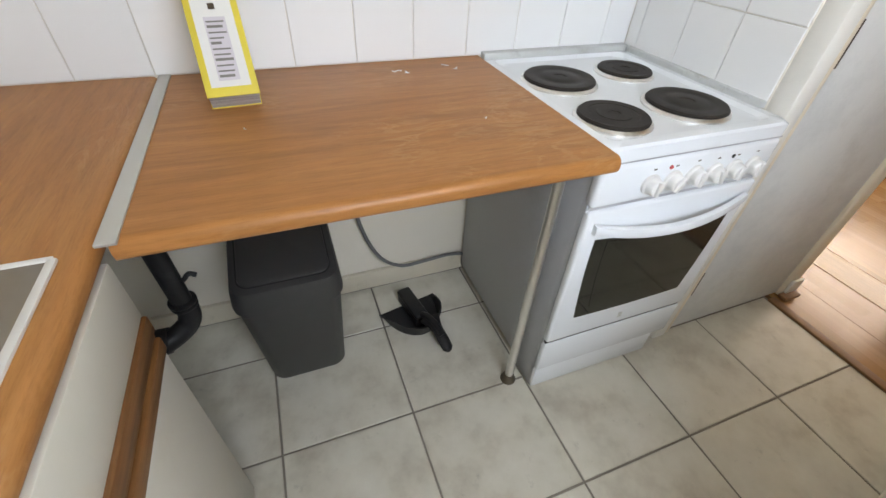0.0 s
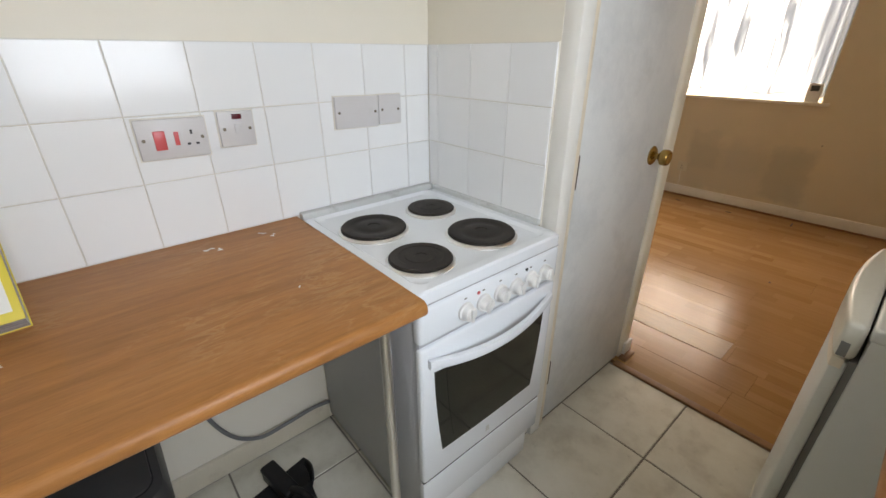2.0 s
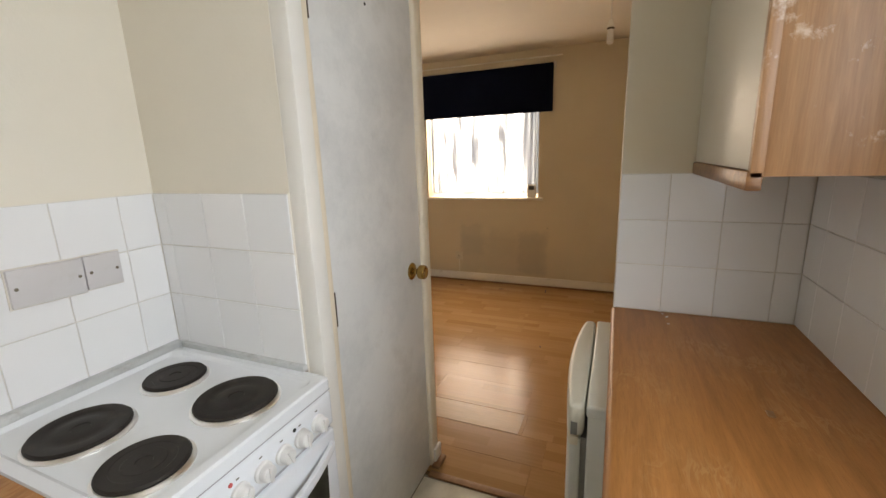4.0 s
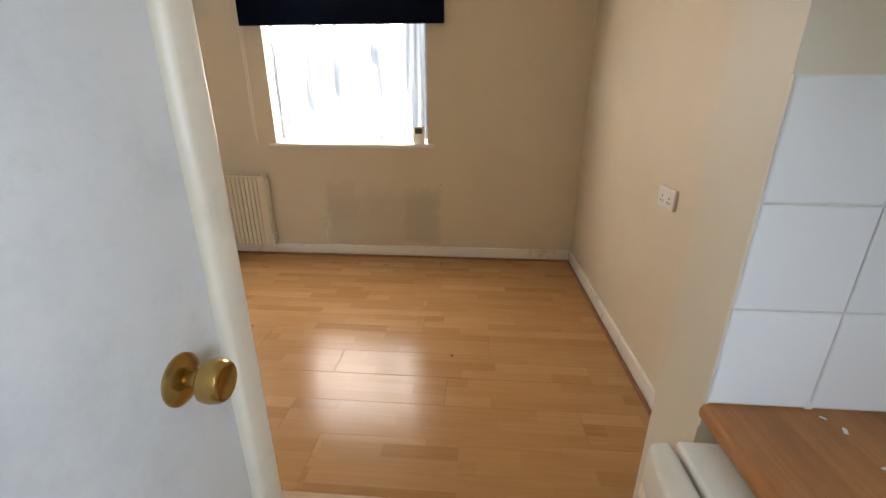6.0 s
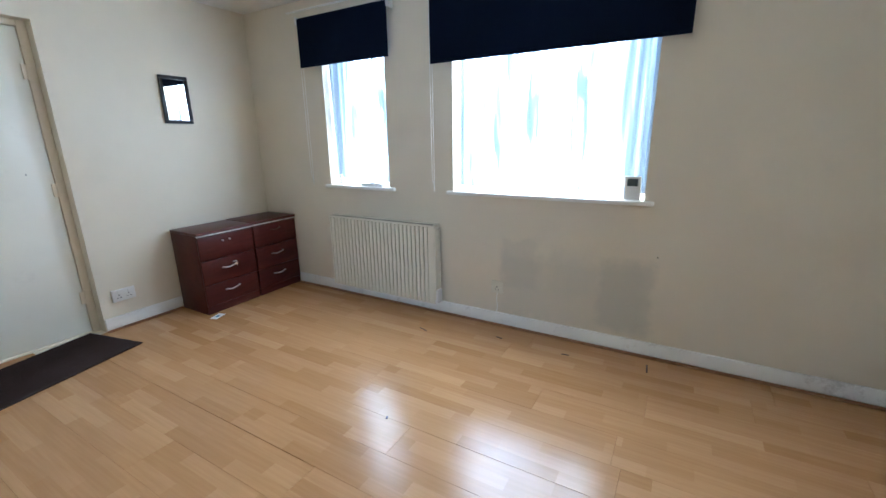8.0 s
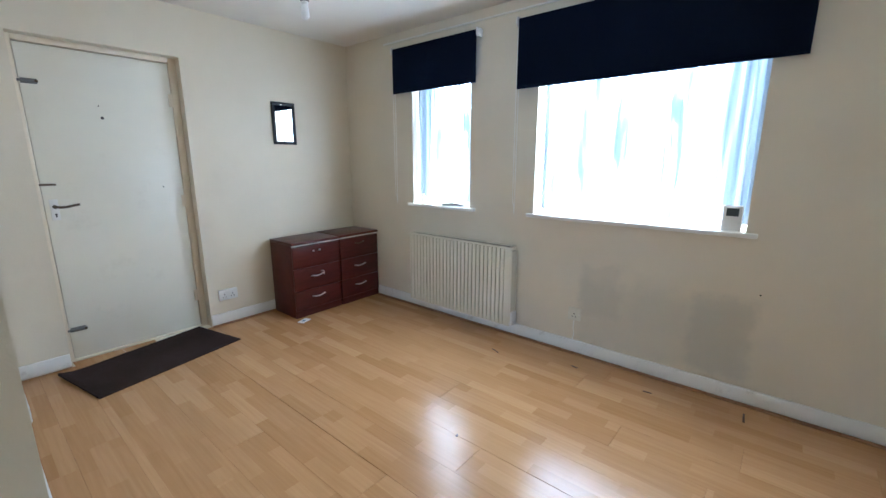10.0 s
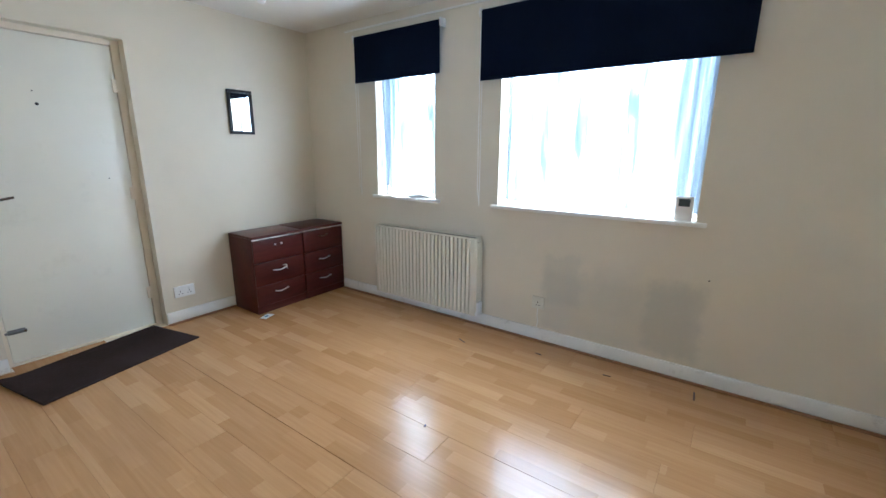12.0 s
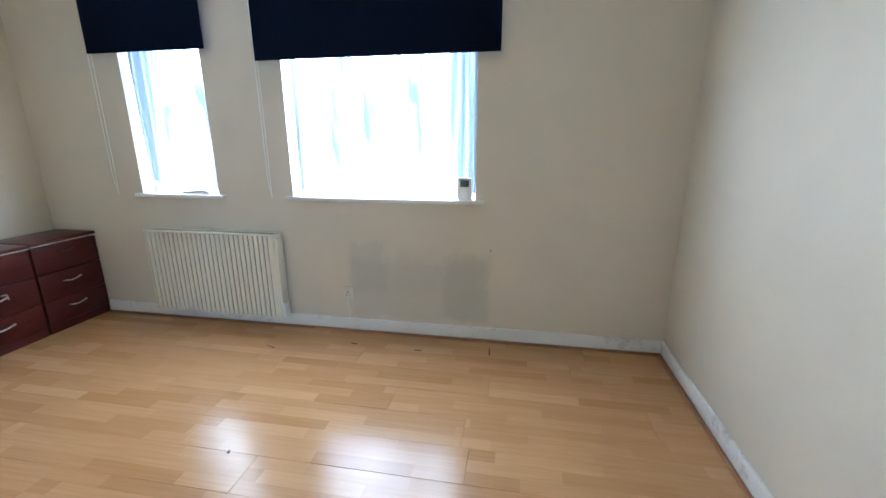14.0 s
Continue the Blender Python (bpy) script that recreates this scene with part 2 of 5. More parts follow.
TILE, FLOOR_TILE, LAMINATE = tile_mat(), floor_tile_mat(), laminate_mat()
LAMINATE_PALE = wood("pale_loose_board", (0.52, 0.35, 0.2), (0.58, 0.41, 0.25), (0.64, 0.47, 0.31), (30, 30, 2), 0.3)
SKIRT = painted("scuffed_skirting_paint", (0.82, 0.81, 0.775), 0.4, 0.08, (0.17, 0.13, 0.085), 0.85, 60, 0.2, 7)
CREAM_DIRTY = painted("dirty_cream_skirting_paint", (0.66, 0.60, 0.48), 0.45, 0.1, (0.2, 0.15, 0.09), 0.6, 60, 0.2, 5)
BEAD = wood("brown_beading", (0.22, 0.10, 0.04), (0.31, 0.155, 0.065), (0.40, 0.21, 0.10), (6, 6, 30), 0.5)
SPLINTER = wood("dark_splinter_wood", (0.05, 0.025, 0.012), (0.09, 0.045, 0.02), (0.14, 0.07, 0.03), (30, 30, 30), 0.6)
BRONZE = mat("dull_bronze", (0.11, 0.085, 0.06), 0.45, 0.7)
MIRROR = mat("mirror", (0.85, 0.87, 0.88), 0.02, 1.0)
MAT_PILE = painted("brown_mat_pile", (0.040, 0.028, 0.025), 0.95, 0.35, (0.085, 0.062, 0.052), 0.55, 300, 1.0, 60)
DISPLAY = mat("grey_display", (0.05, 0.06, 0.065), 0.2)
PAPER = painted("white_paper", (0.78, 0.77, 0.74), 0.7, 0.04, (0.5, 0.48, 0.42), 0.2, 80, 0.1, 12)
bsdf(MAHOGANY).inputs["Specular IOR Level"].default_value = 0.3
bsdf(BLACK_PLASTIC).inputs["Specular IOR Level"].default_value = 0.25
bsdf(HOTPLATE).inputs["Specular IOR Level"].default_value = 0.25
bsdf(BLIND_NAVY).inputs["Specular IOR Level"].default_value = 0.05
bsdf(MAT_PILE).inputs["Specular IOR Level"].default_value = 0.03
BOLT_GREY = mat("dull_grey_bolt", (0.2, 0.2, 0.2), 0.5, 0.6)
ALU = mat("dull_aluminium", (0.56, 0.56, 0.53), 0.42, 0.5)
ALU_DIRTY = painted("stained_aluminium", (0.62, 0.635, 0.62), 0.4, 0.15, (0.15, 0.12, 0.09), 0.6, 60, 0.1, 16)
bsdf(ALU_DIRTY).inputs["Metallic"].default_value = 0.15
CHROME_DIRTY = mat("tarnished_chrome", (0.2, 0.17, 0.13), 0.45, 0.9)
CABLE_GREY = mat("grey_cable", (0.16, 0.16, 0.16), 0.5)
PLATE_GREY = painted("off_white_switch_plastic", (0.62, 0.60, 0.59), 0.38, 0.03, (0.4, 0.36, 0.3), 0.25, 100, 0.04, 30)
DARK_RED = mat("dark_red_neon", (0.12, 0.01, 0.015), 0.25)
YELLOW = painted("yellow_card", (0.72, 0.58, 0.07), 0.45, 0.04, (0.5, 0.4, 0.1), 0.1, 100, 0.03, 10)
LILAC = mat("pale_lilac_print", (0.62, 0.58, 0.62), 0.6)
SEAL_GREY = mat("grey_rubber_seal", (0.20, 0.19, 0.17), 0.7)
CREAM_PLASTIC = painted("yellowed_plastic", (0.66, 0.63, 0.52), 0.35, 0.04, (0.4, 0.36, 0.25), 0.2, 150, 0.05, 8)
OAK_TOP_Y = wood("oak_laminate_worktop_turned", (0.35, 0.142, 0.041), (0.455, 0.188, 0.055), (0.525, 0.238, 0.078), (14, 1.3, 14), 0.4)
flecked(OAK_TOP_Y, (22, 7, 10))


def pages_mat():
    m = mat("grey_page_edges", (0.5, 0.5, 0.5), 0.7)
    w = nd(m, "ShaderNodeTexNoise", Scale=1.0, Detail=2.0)
    wire(m, coords(m, (4, 900, 900)), w.inputs["Vector"])
    wire(m, ramp(m, w.outputs["Fac"], [(0.35, (0.25, 0.25, 0.28)), (0.65, (0.62, 0.62, 0.63))]), bsdf(m).inputs["Base Color"])
    return m


PAGES = pages_mat()


def stained_wall():
    """The window wall: magnolia with the grey ghosts of two damp patches."""
    m = painted("magnolia_paint_damp", WALL_COLOR, 0.55, 0.04, (0.5, 0.42, 0.3), 0.16, 90, 0.3)
    tc = nd(m, "ShaderNodeTexCoord")
    warp = nd(m, "ShaderNodeTexNoise", Scale=7.0, Detail=6.0, Roughness=0.65)
    wire(m, tc.outputs["Object"], warp.inputs["Vector"])
    mix = nd(m, "ShaderNodeVectorMath")
    mix.operation = "MULTIPLY_ADD"
    mix.inputs[1].default_value = (0.16, 0.16, 0.16)
    wire(m, warp.outputs["Color"], mix.inputs[0])
    wire(m, tc.outputs["Object"], mix.inputs[2])
    sep = nd(m, "ShaderNodeSeparateXYZ")
    wire(m, mix.outputs[0], sep.inputs[0])

    def band(sock, a, b, soft):
        r = nd(m, "ShaderNodeMapRange")
        r.interpolation_type = "SMOOTHSTEP"
        mid, half = (a + b) / 2 + 0.08, (b - a) / 2
        d = nd(m, "ShaderNodeMath")
        d.operation = "SUBTRACT"
        d.inputs[1].default_value = mid
        wire(m, sock, d.inputs[0])
        ab = nd(m, "ShaderNodeMath")
        ab.operation = "ABSOLUTE"
        wire(m, d.outputs[0], ab.inputs[0])
        r.inputs["From Min"].default_value, r.inputs["From Max"].default_value = half + soft, half - soft
        wire(m, ab.outputs[0], r.inputs["Value"])
        return r.outputs[0]

    def mul(a, b, k=None):
        n = nd(m, "ShaderNodeMath")
        n.operation = "MULTIPLY"
        wire(m, a, n.inputs[0])
        if k is None:
            wire(m, b, n.inputs[1])
        else:
            n.inputs[1].default_value = k
        return n.outputs[0]

    col = bsdf(m).inputs["Base Color"].links[0].from_socket
    for (ya, yb, za, zb, k, soft) in ((0.05, 0.31, 0.30, 0.65, 0.2, 0.03), (-0.65, -0.34, 0.13, 0.58, 0.3, 0.035), (-0.60, 0.31, 0.10, 0.54, 0.22, 0.05), (-0.30, -0.02, 0.30, 0.62, 0.12, 0.05)):
        f = mul(mul(band(sep.outputs["Y"], ya, yb, soft), band(sep.outputs["Z"], za, zb, soft)), None, k)
        col = mixc(m, f, col, (0.35, 0.36, 0.325))
    wire(m, col, bsdf(m).inputs["Base Color"])
    return m


WALL_STAINED = stained_wall()


def net_mat():
    """Sheer net: gathered layers hold back light; fold shade and blueness are painted in."""
    m = bpy.data.materials.new("white_net_curtain")
    m.use_nodes = True
    t = m.node_tree
    t.nodes.remove(t.nodes["Principled BSDF"])
    # Vertical noise streaks darken the net like shaded folds, apart from its mesh.
    g = nd(m, "ShaderNodeTexNoise", Scale=1.0, Detail=5.0, Roughness=0.6, Distortion=0.5)
    wire(m, coords(m, (1, 15, 1.5)), g.inputs["Vector"])
    fold_shade = ramp(m, g.outputs["Fac"], [(0.50, (0, 0, 0)), (0.64, (0.78, 0.78, 0.78))])
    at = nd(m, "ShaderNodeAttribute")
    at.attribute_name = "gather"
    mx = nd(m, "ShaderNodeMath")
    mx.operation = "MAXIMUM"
    wire(m, fold_shade, mx.inputs[0])
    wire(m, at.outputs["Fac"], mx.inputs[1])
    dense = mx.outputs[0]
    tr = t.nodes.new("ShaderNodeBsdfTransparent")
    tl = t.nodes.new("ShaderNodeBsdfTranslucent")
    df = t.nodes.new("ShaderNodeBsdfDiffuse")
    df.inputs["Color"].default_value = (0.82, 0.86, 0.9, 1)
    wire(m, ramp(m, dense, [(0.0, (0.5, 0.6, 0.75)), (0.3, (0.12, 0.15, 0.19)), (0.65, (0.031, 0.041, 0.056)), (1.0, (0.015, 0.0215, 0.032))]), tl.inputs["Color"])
    b = t.nodes.new("ShaderNodeMixShader")
    fac = nd(m, "ShaderNodeMapRange")
    fac.inputs["To Min"].default_value, fac.inputs["To Max"].default_value, fac.inputs["From Max"].default_value = 0.65, 1.0, 0.45
    wire(m, dense, fac.inputs["Value"])
    sc = t.nodes.new("ShaderNodeMixShader")
    sc.inputs[0].default_value = 0.35
    wire(m, tl.outputs[0], sc.inputs[1])
    wire(m, df.outputs[0], sc.inputs[2])
    wire(m, fac.outputs[0], b.inputs[0])
    wire(m, tr.outputs[0], b.inputs[1])
    wire(m, sc.outputs[0], b.inputs[2])
    wire(m, b.outputs[0], t.nodes["Material Output"].inputs["Surface"])
    return m


def glass_mat():
    m = mat("window_glass", (1, 1, 1), 0.02)
    bsdf(m).inputs["Transmission Weight"].default_value = 1.0
    bsdf(m).inputs["IOR"].default_value = 1.1
    return m


NET, GLASS = net_mat(), glass_mat()

# ---------------- mesh helpers ----------------


def box(x0, x1, y0, y1, z0, z1, bevel=0.0, seg=2):
    bm = bmesh.new()
    bmesh.ops.create_cube(bm, size=1)
    for v in bm.verts:
        v.co = ((x0 + x1) / 2 + v.co.x * (x1 - x0), (y0 + y1) / 2 + v.co.y * (y1 - y0), (z0 + z1) / 2 + v.co.z * (z1 - z0))
    if bevel:
        bmesh.ops.bevel(bm, geom=bm.edges[:], offset=bevel, segments=seg, profile=0.5, affect="EDGES")
    return bm


def cyl(p, axis, r, length, r2=None, n=24, bevel=0.0):
    """A cylinder or cone from point p along 'x', 'y' or 'z'."""
    bm = bmesh.new()
    bmesh.ops.create_cone(bm, cap_ends=True, segments=n, radius1=r, radius2=r if r2 is None else r2, depth=abs(length))
    if bevel:
        bmesh.ops.bevel(bm, geom=[e for e in bm.edges if len(e.link_faces) == 2 and any(len(f.verts) > 4 for f in e.link_faces)], offset=bevel, segments=2, profile=0.5, affect="EDGES")
    turn = {"z": Matrix(), "x": Matrix.Rotation(radians(90), 4, "Y"), "y": Matrix.Rotation(radians(-90), 4, "X")}[axis]
    if length < 0:
        turn = turn @ Matrix.Rotation(radians(180), 4, "X")
    bmesh.ops.transform(bm, matrix=Matrix.Translation(p) @ turn @ Matrix.Translation((0, 0, abs(length) / 2)), verts=bm.verts)
    return bm


def lathe(profile, n=32, center=(0, 0, 0), axis="z"):
    """Turns (radius, height) pairs about an axis through center."""
    bm = bmesh.new()
    rings = []
    for r, h in profile:
        rings.append([bm.verts.new((r * math.cos(2 * math.pi * i / n), r * math.sin(2 * math.pi * i / n), h)) for i in range(n)])
    for a, b in zip(rings, rings[1:]):
        for i in range(n):
            bm.faces.new((a[i], a[(i + 1) % n], b[(i + 1) % n], b[i]))
    bm.faces.new(rings[0][::-1])
    bm.faces.new(rings[-1])
    turn = {"z": Matrix(), "x": Matrix.Rotation(radians(90), 4, "Y"), "y-": Matrix.Rotation(radians(90), 4, "X")}[axis]
    bmesh.ops.transform(bm, matrix=Matrix.Translation(center) @ turn, verts=bm.verts)
    return bm


def tube(points, r, n=10):
    """A round pipe through points, with smoothed bends."""
    bm = bmesh.new()
    pts = [Vector(p) for p in points]
    rings, side = [], None
    for i, p in enumerate(pts):
        d = (pts[min(i + 1, len(pts) - 1)] - pts[max(i - 1, 0)]).normalized()
        if side is None:
            side = d.orthogonal().normalized()
        side = (side - d * side.dot(d)).normalized()
        up = d.cross(side)
        rings.append([bm.verts.new(p + r * (math.cos(2 * math.pi * k / n) * side + math.sin(2 * math.pi * k / n) * up)) for k in range(n)])
    for a, b in zip(rings, rings[1:]):
        for k in range(n):
            bm.faces.new((a[k], a[(k + 1) % n], b[(k + 1) % n], b[k]))
    bm.faces.new(rings[0][::-1])
    bm.faces.new(rings[-1])
    return bm


def curve_points(ctrl, per=8):
    """Catmull-Rom points through the control points."""
    c = [Vector(p) for p in ctrl]
    c = [2 * c[0] - c[1]] + c + [2 * c[-1] - c[-2]]
    out = []
    for i in range(1, len(c) - 2):
        for k in range(per):
            t = k / per
            out.append(0.5 * (2 * c[i] + (c[i + 1] - c[i - 1]) * t + (2 * c[i - 1] - 5 * c[i] + 4 * c[i + 1] - c[i + 2]) * t * t + (3 * c[i] - c[i - 1] - 3 * c[i + 1] + c[i + 2]) * t**3))
    out.append(c[-2])
    return out


def join(*bms):
    out = bms[0]
    for b in bms[1:]:
        me = bpy.data.meshes.new("tmp")
        b.to_mesh(me)
        out.from_mesh(me)
        bpy.data.meshes.remove(me)
        b.free()
    return out


def at_of(ob):
    p = Vector()
    while ob is not None:
        p += ob.location
        ob = ob.parent
    return p


def part(name, bm, material, parent=None, label="", smooth=True, local=False):
    """Links a bmesh, in world coordinates, as one mesh object under a thing or part."""
    if parent is not None and not local:
        bmesh.ops.translate(bm, vec=-at_of(parent), verts=bm.verts)
    bmesh.ops.recalc_face_normals(bm, faces=bm.faces)
    me = bpy.data.meshes.new(name)
    bm.to_mesh(me)
    bm.free()
    for m in material if isinstance(material, (list, tuple)) else [material]:
        me.materials.append(m)
    ob = new(name, me)
    ob.parent = parent
    if smooth:
        for p in me.polygons:
            p.use_smooth = True
        me.set_sharp_from_angle(angle=radians(32))
    if label:
        ob["label"] = label
    return ob


def thing(name, at, label, category, group="", kind=""):
    ob = new(name)
    ob.location = at
    ob.empty_display_size = 0.1
    return tagged(ob, label, category, group, kind)


def structure(name, bm, material, label, category, smooth=False):
    return tagged(part(name, bm, material, None, "", smooth), label, category, "", "structure")


def wall_x(x0, x1, y0, y1, z0, z1, holes=()):
    """A wall whose thickness runs along x; holes are (ya, yb, za, zb)."""
    ys = sorted({y0, y1, *(v for h in holes for v in h[:2])})
    bms = []
    for a, b in zip(ys, ys[1:]):
        cut = sorted((h[2], h[3]) for h in holes if h[0] <= a and h[1] >= b)
        z = z0
        for c, d in cut:
            if c > z:
                bms.append(box(x0, x1, a, b, z, c))
            z = d
        if z < z1:
            bms.append(box(x0, x1, a, b, z, z1))
    bm = join(*bms)
    bmesh.ops.remove_doubles(bm, verts=bm.verts, dist=0.0005)
    seen = {}
    for f in bm.faces:
        seen.setdefault(tuple(sorted(v.index for v in f.verts)), []).append(f)
    bmesh.ops.delete(bm, geom=[f for fs in seen.values() if len(fs) > 1 for f in fs], context="FACES")
    return bm


def wall_y(y0, y1, x0, x1, z0, z1, holes=()):
    bm = wall_x(y0, y1, x0, x1, z0, z1, holes)
    for v in bm.verts:
        v.co.x, v.co.y = v.co.y, v.co.x
    bmesh.ops.reverse_faces(bm, faces=bm.faces)
    return bm


# ---------------- the shell ----------------
XW, YL, YR, XP = 3.50, 2.74, -1.742, 0.885      # living room: window wall, door wall, socket wall, kitchen side
KX, KY, TX, CEIL = -1.95, -1.84, 0.737, 2.37    # kitchen: sink wall, rear wall, tiled end wall; ceiling height
WIN1, WIN2 = (-0.545, 0.688, 0.948, 2.10), (1.25, 1.866, 0.948, 2.10)
DOOR = (1.187, 2.047, 0.0, 2.03)
XF = 0.862                                      # living-room face of the long partition

structure("wall_window", wall_x(XW, XW + 0.30, YR - 0.15, YL + 0.25, -0.1, CEIL, [WIN1, WIN2]), WALL_STAINED, "cream painted plaster wall with two windows", "wall")
structure("wall_entry", wall_y(YL, YL + 0.14, XF, XW, -0.1, CEIL, [DOOR]), WALL_LIVING, "cream painted plaster wall with a door recess", "wall")
structure("wall_entry_backing", box(XP - 0.2, XW, YL + 0.142, YL + 0.21, -0.1, CEIL), WALL_LIVING, "plain wall behind the entrance door", "wall")
structure("wall_socket", box(XP - 0.002, XW, YR - 0.15, YR, -0.1, CEIL), WALL_LIVING, "cream painted plaster wall with a socket", "wall")
structure("wall_partition", join(box(TX + 0.006, XF, -0.30, YL + 0.14, -0.1, CEIL), box(0.69, 0.7275, -0.517, -0.30, -0.1, CEIL)), WALL_LIVING, "cream painted partition between living room and kitchen", "wall")
structure("wall_partition_end", box(TX, XP, YR - 0.15, -1.302, -0.1, CEIL), WALL_LIVING, "painted partition end beside the opening", "wall")
structure("wall_lintel", join(box(TX, XF, -1.302, -0.30, 2.025, CEIL), box(0.69, TX, -0.30, -0.299, 2.3, CEIL)), WALL_KITCHEN, "painted lintel over the kitchen opening", "wall")
structure("wall_kitchen_back", box(KX - 0.1, TX, 0.0, 0.12, -0.1, CEIL), WALL_KITCHEN, "off-white painted wall behind the worktop", "wall")
structure("wall_kitchen_rear", wall_y(KY - 0.12, KY, KX - 0.1, TX, -0.1, CEIL, [(-1.18, -0.32, 1.02, 2.06)]), WALL_KITCHEN, "off-white painted kitchen wall with a window", "wall")
structure("wall_kitchen_sink", box(KX - 0.12, KX, KY, 0.0, -0.1, CEIL), WALL_KITCHEN, "off-white painted wall above the sink", "wall")
structure("wall_cupboard_side", box(0.0, 0.06, -0.525, 0.0, -0.1, CEIL), WALL_KITCHEN, "short painted wall beside the cooker", "wall")
structure("wall_cupboard_over", box(0.06, TX - 0.001, -0.556, -0.50, 2.031, CEIL), WALL_KITCHEN, "painted wall over the cupboard door", "wall")
structure("ceiling", box(KX - 0.12, XW + 0.3, KY - 0.12, YL + 0.25, CEIL, CEIL + 0.12), CEILING_PAINT, "off-white textured plaster ceiling", "ceiling")
floor_l = structure("floor_living", box(0.62, XW, YR, YL + 0.13, -0.1, -0.006), mat("floor_seam", (0.16, 0.085, 0.035), 0.8), "beech laminate board floor", "floor")
floor_k = structure("floor_kitchen", box(KX, 0.615, KY, 0.0, -0.1, -0.002), FLOOR_GROUT, "beige ceramic tiled kitchen floor", "floor")


def skirting(name, x0, x1, y0, y1, label="white painted skirting board, chipped and scuffed", paint=None):
    structure(name, box(x0, x1, y0, y1, 0.012, 0.096, 0.005), paint or SKIRT, label, "skirting", True)


def beading(name, x0, x1, y0, y1):
    structure(name, box(x0, x1, y0, y1, -0.004, 0.014, 0.005), BEAD, "brown wooden floor beading along the wall", "trim", True)


skirting("baseboard_window", XW - 0.018, XW, YR, 2.355)
skirting("baseboard_socket", XP, XW - 0.018, YR, YR + 0.018)
skirting("baseboard_entry_far", DOOR[1] + 0.002, 2.70, YL - 0.018, YL)
skirting("baseboard_entry_near", XF, DOOR[0] - 0.002, YL - 0.018, YL)
skirting("baseboard_partition", XF, 0.938, 2.102, YL - 0.018)
skirting("baseboard_partition_long", XF, 0.915, 0.30, 2.10)
beading("trim_window", XW - 0.034, XW - 0.018, YR, 2.355)
beading("trim_socket", XP, XW - 0.034, YR + 0.018, YR + 0.034)
beading("trim_entry", DOOR[1], 2.574, YL - 0.034, YL - 0.018)
skirting("baseboard_kitchen", -1.9, -0.53, -0.018, 0.0, "dirty cream skirting board under the worktop", CREAM_DIRTY)
structure("trim_track", box(XW - 0.014, XW, -0.75, 2.2, 2.292, 2.304, 0.003), WHITE_GLOSS, "thin white painted batten above the blinds", "trim", True)
structure("threshold", box(0.604, 0.64, -1.30, -0.575, -0.003, 0.009, 0.004), BEAD, "worn brown wooden threshold strip", "threshold", True)

# ---------------- windows ----------------


def window(name, hole, split):
    ya, yb, za, zb = hole
    xf = XW + 0.15
    fr = tagged(part(name, join(box(xf, xf + 0.06, ya, yb, za, za + 0.055, 0.004), box(xf, xf + 0.06, ya, yb, zb - 0.055, zb, 0.004),
                                box(xf, xf + 0.06, ya, ya + 0.055, za + 0.055, zb - 0.055, 0.004), box(xf, xf + 0.06, yb - 0.055, yb, za + 0.055, zb - 0.055, 0.004)), WHITE_PLASTIC),
                "white plastic framed window behind a net curtain", "window", "", "structure")
    edges = [ya + 0.055] + [ya + (yb - ya) * s for s in split] + [yb - 0.055]
    for s in edges[1:-1]:
        part("mullion", box(xf + 0.006, xf + 0.054, s - 0.025, s + 0.025, za + 0.055, zb - 0.055, 0.003), WHITE_PLASTIC, fr)
    for a, b in zip(edges, edges[1:]):
        g = part("pane", box(xf + 0.026, xf + 0.032, a, b, za + 0.055, zb - 0.055), GLASS, fr, "clear glass pane")
        g.visible_shadow = False
    part("window_sill", box(XW - 0.032, xf, ya - 0.052 if name == "window_1" else ya - 0.055, yb + 0.045, za - 0.024, za + 0.001, 0.006), WHITE_GLOSS, fr, "white painted window sill")
    return fr


window("window_1", WIN1, (0.5,))
window("window_2", WIN2, ())


